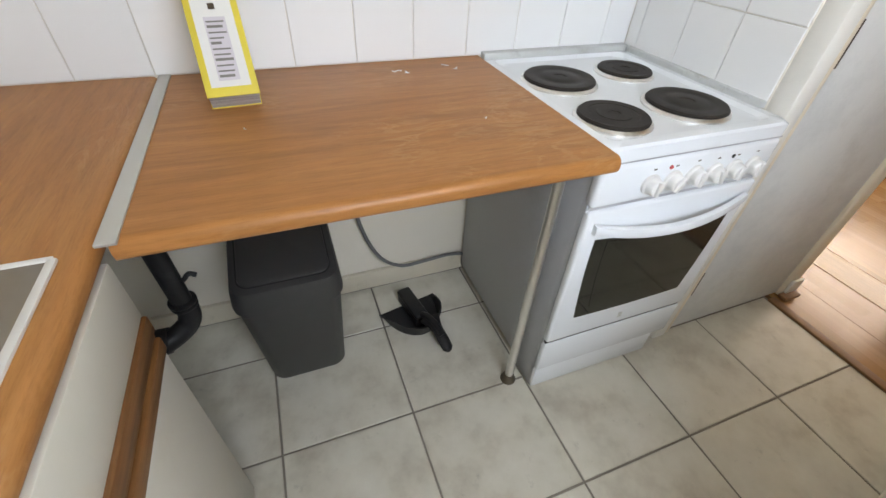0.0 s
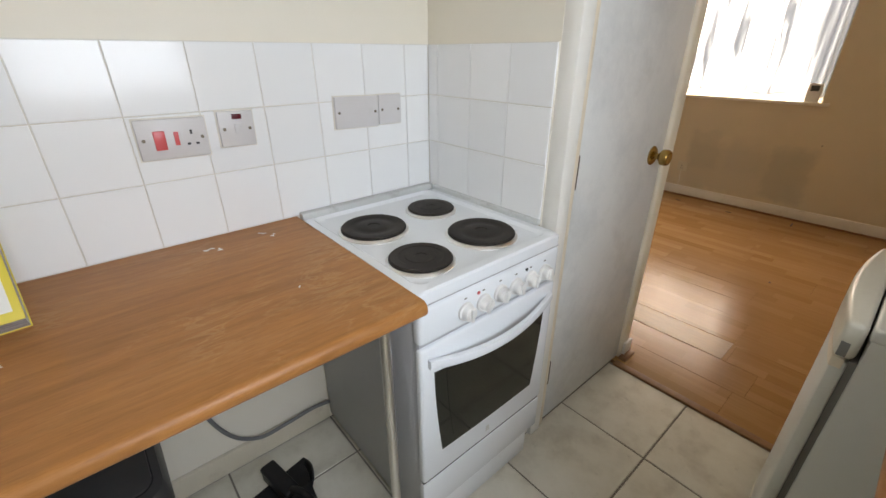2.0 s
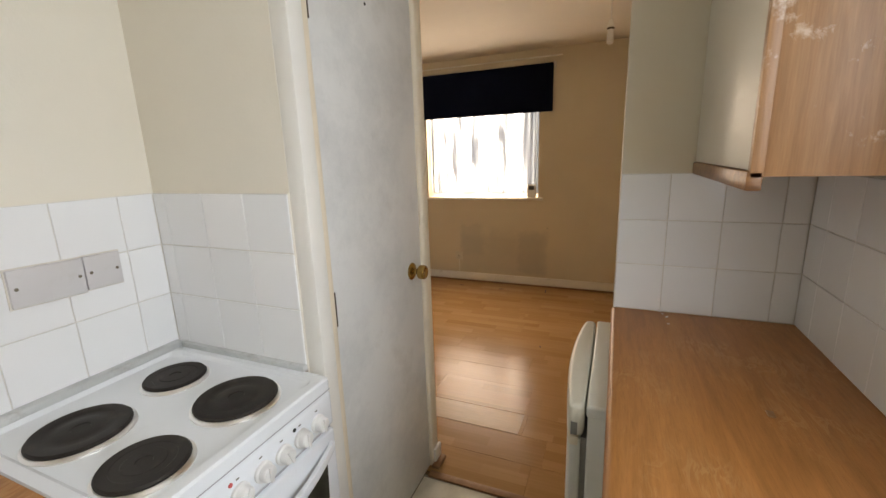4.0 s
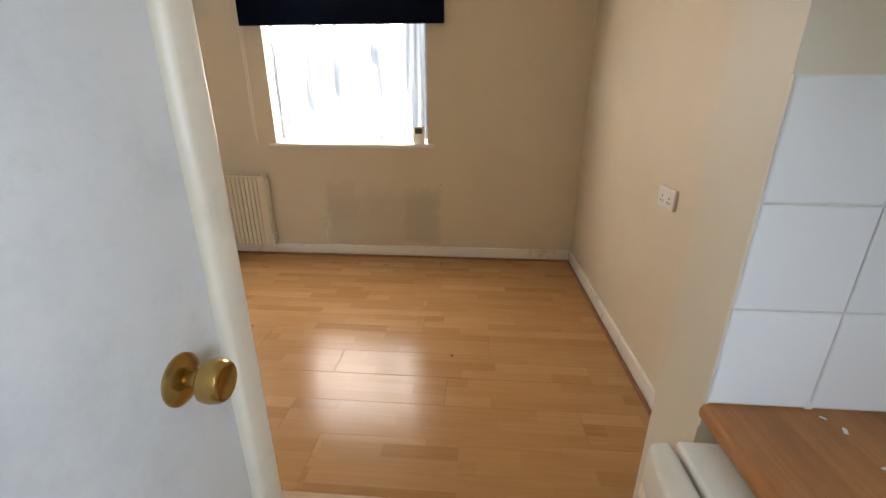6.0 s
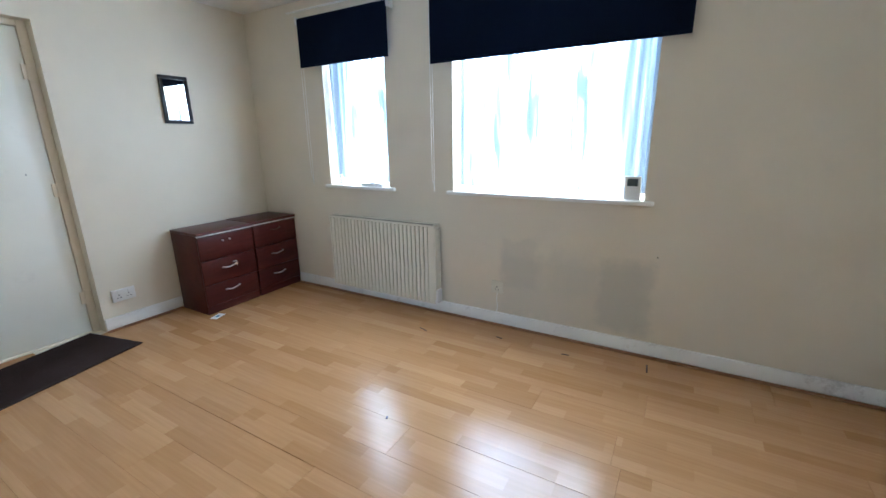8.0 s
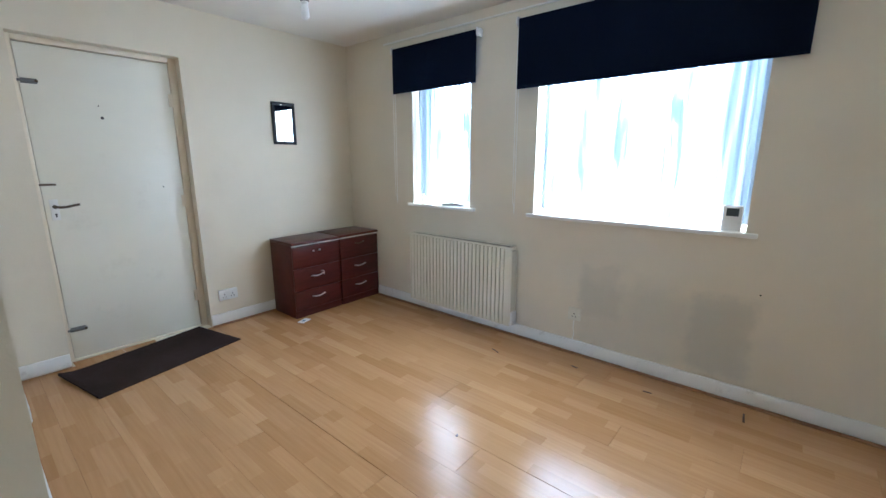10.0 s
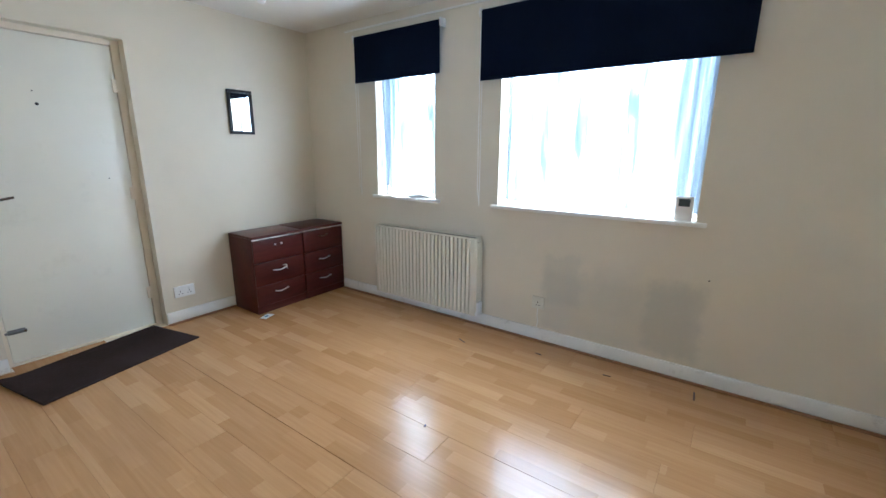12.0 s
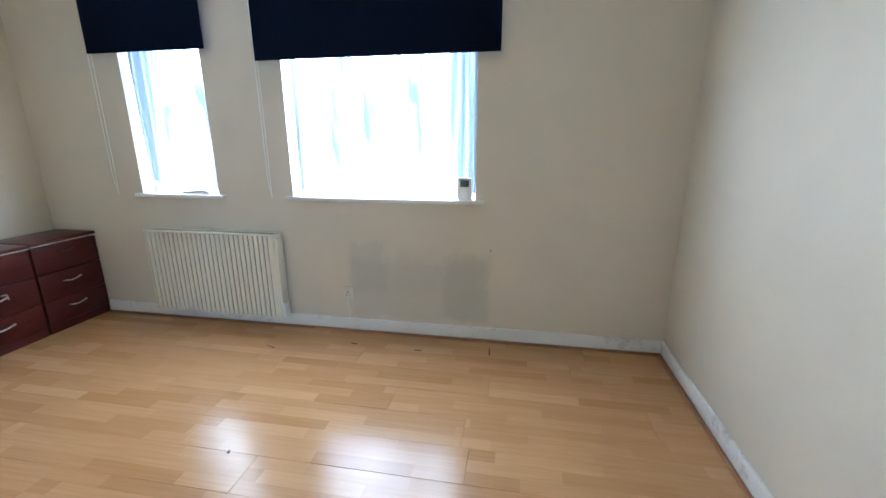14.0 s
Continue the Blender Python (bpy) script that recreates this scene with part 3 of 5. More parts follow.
def net_curtain(ya, yb, z0, z1, x, seed, low, high, label):
    """A hanging net with soft uneven folds."""
    rnd = random.Random(seed)
    bm = bmesh.new()
    lay = bm.verts.layers.float.new("gather")
    n, rows, ph = 220, 26, [rnd.uniform(0, 6.28) for _ in range(6)]
    grid = []
    for j in range(rows + 1):
        v = j / rows
        row = []
        for i in range(n + 1):
            u = i / n
            y = ya + (yb - ya) * u
            f = sum(math.sin(y * k + ph[q] + v * d) * a for q, (k, d, a) in enumerate(((38, 0.8, 0.010), (61, -1.4, 0.007), (97, 2.2, 0.004), (23, 1.0, 0.009))))
            edge = 0.014 * math.sin(y * 150 + ph[4]) * max(0, 1 - min(u, 1 - u) / 0.12)
            z = z0 + (z1 - z0) * v + (1 - v) * 0.012 * math.sin(y * 17 + ph[5])
            row.append(bm.verts.new((x + f + edge, y, z)))
        grid.append(row)
    for a, b in zip(grid, grid[1:]):
        for i in range(n):
            bm.faces.new((a[i], a[i + 1], b[i + 1], b[i]))
    for row in grid:
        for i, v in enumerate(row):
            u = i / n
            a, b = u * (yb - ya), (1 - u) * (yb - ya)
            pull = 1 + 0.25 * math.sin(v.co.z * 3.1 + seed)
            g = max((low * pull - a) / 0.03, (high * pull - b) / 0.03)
            # Paints shaded creases into the bunched edges and a darker hem.
            crease_shade = 0.72 + 0.2 * math.sin(v.co.y * 92 + v.co.z * 2.0 + ph[2]) + 0.1 * math.sin(v.co.y * 161 - v.co.z * 3.0 + ph[3])
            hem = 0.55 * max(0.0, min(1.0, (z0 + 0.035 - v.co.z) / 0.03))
            v[lay] = max(max(0.0, min(1.0, g)) * crease_shade, hem)
    c = thing("net_curtain", (x, (ya + yb) / 2, z0), label, "curtain", "net curtains")
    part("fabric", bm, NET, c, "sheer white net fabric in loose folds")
    part("curtain_wire", tube([(x, ya - 0.004, z1), (x, yb + 0.004, z1)], 0.004), WHITE_PLASTIC, c)
    return c


KW0, KW1 = -1.18, -0.32
kw = tagged(part("window_3", join(box(KW0, KW1, KY - 0.09, KY - 0.04, 1.02, 1.075, 0.004), box(KW0, KW1, KY - 0.09, KY - 0.04, 2.005, 2.06, 0.004), box(KW0, KW0 + 0.055, KY - 0.09, KY - 0.04, 1.075, 2.005, 0.004), box(KW1 - 0.055, KW1, KY - 0.09, KY - 0.04, 1.075, 2.005, 0.004)), WHITE_PLASTIC), "white plastic framed kitchen window", "window", "", "structure")
kp = part("pane", box(KW0 + 0.055, KW1 - 0.055, KY - 0.068, KY - 0.062, 1.075, 2.005), GLASS, kw, "clear glass pane")
kp.visible_shadow = False
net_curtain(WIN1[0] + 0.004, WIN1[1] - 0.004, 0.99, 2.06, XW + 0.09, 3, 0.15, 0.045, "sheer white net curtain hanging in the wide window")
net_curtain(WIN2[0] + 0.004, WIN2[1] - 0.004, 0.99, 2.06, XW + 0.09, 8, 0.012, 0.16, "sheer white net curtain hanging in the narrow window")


def blind(ya, yb, z0, z1, label):
    x = XW - 0.06
    b = thing("roller_blind", (XW, (ya + yb) / 2, z1), label, "blind", "roller blinds")
    part("fabric", box(x - 0.001, x + 0.0015, ya, yb, z0, z1), BLIND_NAVY, b, "navy blackout fabric")
    part("bottom_bar", box(x - 0.004, x + 0.004, ya, yb, z0 - 0.012, z0 + 0.006, 0.003), BLIND_NAVY, b)
    part("roller", cyl((x + 0.02, ya - 0.004, z1 + 0.004), "y", 0.02, yb - ya + 0.008), BLIND_NAVY, b)
    for y, s in ((ya, -1), (yb, 1)):
        part("bracket", join(box(x - 0.012, XW, y + s * 0.008 - 0.006, y + s * 0.008 + 0.006, z1 - 0.026, z1 + 0.03, 0.004), cyl((x + 0.02, y + s * 0.004, z1 + 0.004), "y", 0.021, s * 0.02)), WHITE_PLASTIC, b, "white plastic bracket")
    loop = [(x + 0.012, yb + 0.012, z1), (x + 0.014, yb + 0.012, 1.25), (x + 0.02, yb + 0.013, 1.03), (x + 0.026, yb + 0.008, 1.015), (x + 0.03, yb + 0.004, 1.03), (x + 0.03, yb + 0.004, z1)]
    part("pull_cord", tube(curve_points(loop, 6), 0.0022, 6), WHITE_PLASTIC, b, "looped white pull cord")
    return b


blind(-0.680, 0.822, 1.80, 2.208, "navy blue roller blind half drawn over the wide window")
blind(1.164, 2.035, 1.882, 2.208, "navy blue roller blind half drawn over the narrow window")

# ---------------- living room things ----------------


def socket(name, x, y, z, facing, w, h, gangs, label, switches=True, plastic=None):
    """A moulded wall socket. facing: the axis that its face looks along."""
    t = thing(name, (x, y, z), label, "socket")
    turn = {"-x": -90, "+y": 180, "-y": 0, "+x": 90}[facing]
    t.rotation_euler = (0, 0, radians(turn))
    part("faceplate", box(-w / 2, w / 2, -0.014, 0, -h / 2, h / 2, 0.003), plastic or WHITE_PLASTIC, t, "", True, True)
    for g in range(gangs):
        cx = (g - (gangs - 1) / 2) * w / max(gangs, 1) * 0.86
        part("socket_holes", join(box(cx - 0.003, cx + 0.003, -0.0148, -0.012, -0.002, 0.008), box(cx - 0.0145, cx - 0.0065, -0.0148, -0.012, -0.020, -0.0145), box(cx + 0.0065, cx + 0.0145, -0.0148, -0.012, -0.020, -0.0145)), DARK, t, "", True, True)
        if switches:
            part("rocker", box(cx - 0.006, cx + 0.006, -0.0175, -0.013, 0.016, 0.032, 0.001), plastic or WHITE_PLASTIC, t, "", True, True)
    for s in (-1, 1):
        part("screw", cyl((s * (w / 2 - 0.008), -0.0115, 0), "y", 0.003, -0.003, None, 10), CHROME, t, "", True, True)
    return t


socket("wall_socket", XW, 0.335, 0.285, "-x", 0.088, 0.088, 1, "single cream plastic socket low on the window wall", True, CREAM_PLASTIC)
socket("wall_socket", 1.945, YR, 0.905, "+y", 0.15, 0.088, 2, "double white plastic socket on the bare side wall")
socket("wall_socket", 2.195, YL, 0.245, "-y", 0.148, 0.088, 2, "double white plastic socket low beside the entrance door")
lead = thing("flex_lead", (XW, 0.335, 0.24), "thin white flex hanging from the low socket", "cable")
part("cord", tube(curve_points([(XW - 0.006, 0.335, 0.245), (XW - 0.007, 0.338, 0.19), (XW - 0.006, 0.332, 0.14), (XW - 0.022, 0.335, 0.09)]), 0.003, 6), WHITE_PLASTIC, lead)
nail = thing("wall_nail", (XW, -0.648, 0.631), "small dark nail remaining in the window wall", "nail")
part("shank", cyl((XW + 0.004, -0.648, 0.631), "x", 0.002, -0.014, None, 8), DARK, nail)
part("head", cyl((XW - 0.009, -0.648, 0.631), "x", 0.0042, -0.0025, None, 10), DARK, nail)


def radiator(y0, y1, z0, z1):
    xf, xb = XW - 0.10, XW - 0.02
    r = thing("panel_heater", (XW - 0.05, (y0 + y1) / 2, z0), "cream ribbed electric panel heater under the narrow window", "heater")
    bm = bmesh.new()
    n = 26
    ys = []
    pitch = (y1 - y0 - 0.07) / n
    for k in range(n):
        a = y0 + 0.055 + k * pitch
        ys += [(a, 0.026), (a + pitch * 0.05, 0.002), (a + pitch * 0.14, 0.0), (a + pitch * 0.68, 0.0), (a + pitch * 0.76, 0.002), (a + pitch * 0.81, 0.026)]
    ys = [(y0, 0.004), (y0 + 0.004, 0.0), (y0 + 0.05, 0.0)] + ys + [(y1 - 0.012, 0.0), (y1 - 0.004, 0.0), (y1, 0.004)]
    lo = [bm.verts.new((xf + d, y, z0)) for y, d in ys]
    hi = [bm.verts.new((xf + d, y, z1 - 0.016)) for y, d in ys]
    bl, bh = [bm.verts.new((xf + 0.038, y, z0)) for y, d in ys], [bm.verts.new((xf + 0.038, y, z1 - 0.016)) for y, d in ys]
    for i in range(len(ys) - 1):
        bm.faces.new((lo[i], lo[i + 1], hi[i + 1], hi[i]))
        bm.faces.new((bl[i + 1], bl[i], bh[i], bh[i + 1]))
        bm.faces.new((lo[i + 1], lo[i], bl[i], bl[i + 1]))
        bm.faces.new((hi[i], hi[i + 1], bh[i + 1], bh[i]))
    part("ribbed_front", bm, RADIATOR_CREAM, r, "cream ribbed steel front")
    part("casing", box(xf + 0.039, xb, y0 + 0.006, y1 - 0.006, z0 + 0.004, z1 - 0.034, 0.006), RADIATOR_CREAM, r)
    part("top_rail", join(box(xf - 0.002, xf + 0.011, y0 - 0.002, y1 + 0.002, z1 - 0.015, z1, 0.004), box(xb - 0.010, xb + 0.004, y0, y1, z1 - 0.034, z1 + 0.003, 0.004), box(xf + 0.011, xb - 0.014, y0, y0 + 0.03, z1 - 0.026, z1 - 0.001, 0.002), box(xf + 0.011, xb - 0.014, y1 - 0.03, y1, z1 - 0.026, z1 - 0.002, 0.002)), RADIATOR_CREAM, r)
    for k in range(44):
        y = y0 + 0.05 + k * (y1 - y0 - 0.10) / 43
        part("grille_bar", box(xf + 0.011, xb - 0.010, y - 0.0036, y + 0.0036, z1 - 0.003, z1 - 0.001), RADIATOR_CREAM, r, "", False)
    # Near-black sheet close below the bars paints the shade inside the slots.
    part("grille_backing", box(xf + 0.0115, xb - 0.0105, y0 + 0.03, y1 - 0.03, z1 - 0.008, z1 - 0.006), DARK, r, "dark sheet for the shade between the grille bars")
    part("end_cap", box(xf + 0.002, xb, y0 - 0.012, y0 + 0.006, z0 + 0.03, z1 - 0.03, 0.004), RADIATOR_CREAM, r)
    part("control_box", box(xf + 0.004, xb - 0.01, y0 - 0.026, y0 + 0.012, z0 + 0.005, z0 + 0.11, 0.005), WHITE_PLASTIC, r, "white plastic thermostat box")
    for y in (y0 + 0.2, y1 - 0.2):
        part("wall_bracket", box(xb, XW, y - 0.02, y + 0.02, z0 + 0.06, z1 - 0.06, 0.003), RADIATOR_CREAM, r)


radiator(0.80, 1.828, 0.098, 0.702)


def handle_bow(cx, y, z, w):
    return tube(curve_points([(cx - w / 2, y, z - 0.004), (cx - w / 2 + 0.004, y - 0.02, z + 0.001), (cx - w / 4, y - 0.026, z - 0.004), (cx, y - 0.028, z - 0.002), (cx + w / 4, y - 0.026, z + 0.004), (cx + w / 2 - 0.004, y - 0.02, z + 0.006), (cx + w / 2, y, z + 0.004)], 5), 0.0055, 8)


def drawer_unit(x0, x1, y0, y1, h, label, loose):
    u = thing("bedside_chest", ((x0 + x1) / 2, (y0 + y1) / 2, 0), label, "chest", "mahogany drawer chests")
    part("carcass", box(x0 + 0.004, x1 - 0.004, y0 + 0.02, y1, 0.0, h - 0.022, 0.002), MAHOGANY, u)
    part("top_panel", box(x0, x1, y0 - 0.004, y1, h - 0.022, h, 0.006, 3), MAHOGANY, u)
    part("edge_strip", box(x0 + 0.003, x1 - 0.003, y0 - 0.001, y0 + 0.012, h - 0.031, h - 0.023, 0.002), CHROME, u, "shiny silver edge strip")
    part("plinth", box(x0 + 0.006, x1 - 0.006, y0 + 0.008, y0 + 0.02, 0.0, 0.06, 0.002), MAHOGANY, u)
    cuts = [0.064, 0.235, 0.43, h - 0.034]
    cx = (x0 + x1) / 2 - 0.01
    for k, (a, b) in enumerate(zip(cuts, cuts[1:])):
        d = part("drawer", box(x0 + 0.006, x1 - 0.006, y0 + 0.002, y0 + 0.019, a, b - 0.004, 0.003), MAHOGANY, u)
        zc = (a + b) / 2 + 0.02
        if k == 2:
            if loose:
                for s in (-0.03, 0.03):
                    part("handle_stub", cyl((cx + s, y0 + 0.002, zc + 0.022), "y", 0.007, -0.018, None, 10, 0.002), CHROME, d, "bare chrome handle stub")
            else:
                part("handle", handle_bow(cx, y0 + 0.002, zc + 0.02, 0.09), BRONZE, d, "dull dark handle")
        else:
            part("handle", handle_bow(cx, y0 + 0.002, zc, 0.115), CHROME, d, "shiny chrome bow handle")
            if loose and k == 1:
                part("handle_clip", tube(curve_points([(cx + 0.035, y0, zc + 0.022), (cx + 0.05, y0 - 0.022, zc + 0.025), (cx + 0.055, y0 - 0.02, zc - 0.01)], 5), 0.004, 8), CHROME, d, "bent chrome clip")
    return u


drawer_unit(2.576, 3.046, 2.362, YL - 0.02, 0.652, "mahogany laminate drawer chest with loose chrome handles", True)
drawer_unit(3.049, 3.497, 2.362, YL - 0.02, 0.655, "mahogany laminate drawer chest against the window wall", False)


def wall_mirror(x0, x1, z0, z1):
    m = thing("wall_mirror", ((x0 + x1) / 2, YL, z0), "small mirror in a black frame on the wall", "mirror")
    w, y = 0.026, YL - 0.02
    part("frame", join(box(x0, x1, y, YL, z0, z0 + w, 0.004), box(x0, x1, y, YL, z1 - w, z1, 0.004), box(x0, x0 + w, y, YL, z0 + w, z1 - w, 0.004), box(x1 - w, x1, y, YL, z0 + w, z1 - w, 0.004)), BLACK_PLASTIC, m, "black moulded frame")
    part("mirror_glass", box(x0 + w, x1 - w, y + 0.009, YL - 0.001, z0 + w, z1 - w), MIRROR, m, "silvered mirror glass", False)
    part("hanging_nail", cyl(((x0 + x1) / 2, YL, z1 + 0.012), "y", 0.003, -0.012, None, 8), CHROME, m)


wall_mirror(2.70, 2.91, 1.452, 1.80)


def entrance_door():
    y = YL + 0.09
    x0, x1, h = DOOR[0], DOOR[1], DOOR[3]
    d = tagged(part("door_1", box(x0 + 0.030, x1 - 0.050, y, y + 0.044, 0.016, h - 0.040, 0.002), ENTRY_DOOR), "closed cream painted entrance door with scuffed edges", "door", "", "structure")
    part("door_frame", join(box(x0, x0 + 0.027, y - 0.008, y + 0.05, 0.0, h, 0.003), box(x1 - 0.046, x1, y - 0.008, y + 0.05, 0.0, h, 0.003), box(x0 + 0.027, x1 - 0.046, y - 0.008, y + 0.05, h - 0.034, h, 0.003)), CREAM_TRIM, d, "dirty cream painted door frame")
    part("door_sill", box(x0 + 0.001, x1 - 0.001, y - 0.012, y + 0.05, -0.002, 0.013, 0.004), CREAM_TRIM, d, "dirty cream painted door sill")
    for z in (0.27, 1.02, 1.74):
        part("hinge", join(cyl((x1 - 0.048, y - 0.006, z - 0.045), "z", 0.007, 0.09, None, 12), box(x1 - 0.070, x1 - 0.026, y - 0.0105, y - 0.002, z - 0.042, z + 0.042)), CREAM_TRIM, d, "painted-over butt hinge")
    hx, hz = x0 + 0.075, 1.035
    plate = part("handle_plate", box(hx - 0.021, hx + 0.021, y - 0.006, y, hz - 0.085, hz + 0.045, 0.003), WHITE_PLASTIC, d, "white lock plate")
    part("lever", join(cyl((hx, y, hz), "y", 0.011, -0.045, None, 16, 0.002), tube(curve_points([(hx, y - 0.042, hz), (hx + 0.04, y - 0.046, hz - 0.004), (hx + 0.08, y - 0.044, hz + 0.002), (hx + 0.118, y - 0.04, hz + 0.008)], 5), 0.0075, 10)), BRONZE, plate, "dull bronze lever handle")
    part("keyhole", join(cyl((hx + 0.002, y - 0.0055, hz - 0.05), "y", 0.006, -0.002, None, 12), box(hx - 0.001, hx + 0.005, y - 0.0075, y - 0.006, hz - 0.067, hz - 0.05)), DARK, plate)
    part("peephole", cyl((1.577, y, 1.59), "y", 0.009, -0.004, None, 16), DARK, d, "dark peephole")
    part("screw_hole", cyl((1.567, y + 0.001, 1.665), "y", 0.004, -0.002, None, 10), DARK, d)
    part("screw_hole", cyl((1.87, y + 0.001, 1.13), "y", 0.004, -0.002, None, 10), DARK, d)
    for z, w in ((0.218, 0.10), (1.778, 0.09)):
        b = part("bolt", box(x0 + 0.035, x0 + 0.035 + w * 0.8, y - 0.004, y, z - 0.015, z + 0.015, 0.001), BOLT_GREY, d, "grey metal slide bolt")
        part("bolt_bar", cyl((x0 + 0.02, y - 0.011, z), "x", 0.007, w, None, 12), BOLT_GREY, b)
        part("bolt_knob", cyl((x0 + 0.02 + w * 0.9, y - 0.011, z), "y", 0.006, -0.018, 0.008, 12), BRONZE, b)
    part("latch", join(box(x0 + 0.022, x0 + 0.10, y - 0.008, y, 1.165, 1.178, 0.002), cyl((x0 + 0.095, y - 0.006, 1.171), "y", 0.006, -0.02, None, 10)), BRONZE, d, "dark bronze night latch")


entrance_door()


def door_mat():
    m = thing("door_mat", (1.595, 2.472, 0), "dark brown pile door mat lying before the entrance", "mat")
    bm = bmesh.new()
    nx, ny, w, dp = 90, 46, 0.90, 0.50
    g = [[None] * (ny + 1) for _ in range(nx + 1)]
    for i in range(nx + 1):
        for j in range(ny + 1):
            u, v = i / nx - 0.5, j / ny - 0.5
            lift = 0.03 * max(0, (-u - 0.36) / 0.14) ** 2 * (0.4 + v + 0.5) * 0.6
            g[i][j] = bm.verts.new((u * w, v * dp, 0.016 - 0.009 * max(0, max(abs(u) * w - w / 2, abs(v) * dp - dp / 2) + 0.022) ** 2 / 0.022 ** 2 + lift + 0.002 * noise.noise(Vector((u * 60, v * 34, 3))) + 0.0012 * noise.noise(Vector((u * 210, v * 120, 7)))))
    for i in range(nx):
        for j in range(ny):
            bm.faces.new((g[i][j], g[i + 1][j], g[i + 1][j + 1], g[i][j + 1]))
    ext = bmesh.ops.extrude_face_region(bm, geom=bm.faces[:])
    for v in ext["geom"]:
        if isinstance(v, bmesh.types.BMVert):
            v.co.z = max(0.0008, v.co.z - 0.015)
    m.rotation_euler = (0, 0, radians(12.5))
    part("mat_surface", bm, MAT_PILE, m, "", True, True)


door_mat()


def pendant(x, y, drop):
    p = thing("pendant_lamp", (x, y, CEIL), "bare white pendant lampholder hanging from the ceiling", "lamp", "pendant lamps")
    part("ceiling_rose", lathe([(0.048, 0), (0.05, -0.006), (0.046, -0.02), (0.03, -0.028), (0.008, -0.03)], 28, (x, y, CEIL)), WHITE_PLASTIC, p)
    part("flex", tube([(x, y, CEIL - 0.028), (x, y, CEIL - drop)], 0.0035, 8), WHITE_PLASTIC, p)
    part("lampholder", lathe([(0.008, 0), (0.013, -0.006), (0.017, -0.03), (0.021, -0.033), (0.021, -0.044), (0.018, -0.047), (0.018, -0.058), (0.02, -0.062), (0.016, -0.075)], 24, (x, y, CEIL + 0.005 - drop)), WHITE_PLASTIC, p)
    part("holder_ring", lathe([(0.0195, 0), (0.0225, -0.003), (0.0225, -0.008), (0.0195, -0.011)], 24, (x, y, CEIL - 0.042 - drop)), BRONZE, p, "dark lampholder ring")
    part("bulb", lathe([(0.013, 0), (0.019, -0.012), (0.021, -0.05), (0.02, -0.062), (0.012, -0.07), (0.004, -0.072)], 24, (x, y, CEIL - 0.068 - drop)), WHITE_PLASTIC, p, "unlit white lamp bulb")


pendant(2.22, -1.20, 0.17)
pendant(2.22, 1.40, 0.18)


def sill_meter():
    m = thing("energy_meter", (XW + 0.02, -0.475, 0.945), "white energy display standing on the window sill", "meter")
    part("casing", box(XW + 0.005, XW + 0.03, -0.52, -0.43, 0.946, 1.085, 0.006, 3), WHITE_PLASTIC, m)
    part("display", box(XW + 0.002, XW + 0.006, -0.503, -0.447, 1.03, 1.072, 0.001), DISPLAY, m, "dark grey display")
    part("foot", box(XW - 0.004, XW + 0.035, -0.515, -0.435, 0.946, 0.952, 0.002), WHITE_PLASTIC, m)


sill_meter()


def paper_stack(name, x, y, z, w, d, n, seed, label):
    rnd = random.Random(seed)
    s = thing(name, (x, y, z), label, "paper")
    for k in range(n):
        bm = box(-d / 2, d / 2, -w / 2, w / 2, k * 0.006, k * 0.006 + 0.005)
        bmesh.ops.subdivide_edges(bm, edges=bm.edges[:], cuts=4, use_grid_fill=True)
        a = rnd.uniform(-0.2, 0.2)
        for v in bm.verts:
            v.co.z += 0.008 * (1 + math.sin(v.co.y * 22 + k)) * (0.4 + k * 0.3)
        bmesh.ops.rotate(bm, matrix=Matrix.Rotation(a, 3, "Z"), verts=bm.verts)
        part("sheet", bm, PAPER, s, "", True, True)


paper_stack("letter_pile", XW + 0.04, 1.43, 0.946, 0.24, 0.085, 3, 4, "crumpled white letters lying on the narrow sill")
cup = thing("small_bottle", (XW + 0.05, 1.79, 0.946), "small pale plastic bottle on the narrow sill", "bottle")
part("bottle_body", lathe([(0.018, 0), (0.02, 0.004), (0.02, 0.05), (0.012, 0.062), (0.009, 0.07)], 20, (XW + 0.05, 1.79, 0.946)), WHITE_PLASTIC, cup)
part("cap", lathe([(0.011, 0), (0.011, 0.016), (0.009, 0.018)], 16, (XW + 0.05, 1.79, 1.014)), CHROME, cup)
card = thing("paper_card", (2.60, 2.29, 0.0), "small printed white card on the floor by the chest", "paper")
card.rotation_euler = (0, 0, radians(20))
part("sheet", box(-0.05, 0.05, -0.03, 0.03, 0.0005, 0.0035, 0.001), PAPER, card, "", True, True)
part("print", box(-0.02, 0.015, -0.012, 0.012, 0.0035, 0.0042), mat("blue_print", (0.1, 0.25, 0.4), 0.6), card, "blue printed mark", True, True)
for k, (x, y, a, l) in enumerate(((3.162, 0.757, 69, 0.075), (3.295, 0.233, 80, 0.045), (3.277, -0.214, 95, 0.045), (3.337, -0.667, 4, 0.09), (2.05, -0.83, 20, 0.02), (2.262, 0.392, 20, 0.018))):
    s = thing("wood_splinter", (x, y, 0), "dark splinter of broken flooring on the boards", "debris", "splinters on the floor")
    s.rotation_euler = (0, 0, radians(a))
    bm = box(-l / 2, l / 2, -0.006, 0.006, 0.0005, 0.005, 0.0015)
    for v in bm.verts:
        v.co.y *= 0.4 + 0.6 * abs(math.sin(v.co.x * 90 + k))
    part("chip", bm, SPLINTER, s, "", True, True)

# ---------------- kitchen things ----------------
WT = 0.848


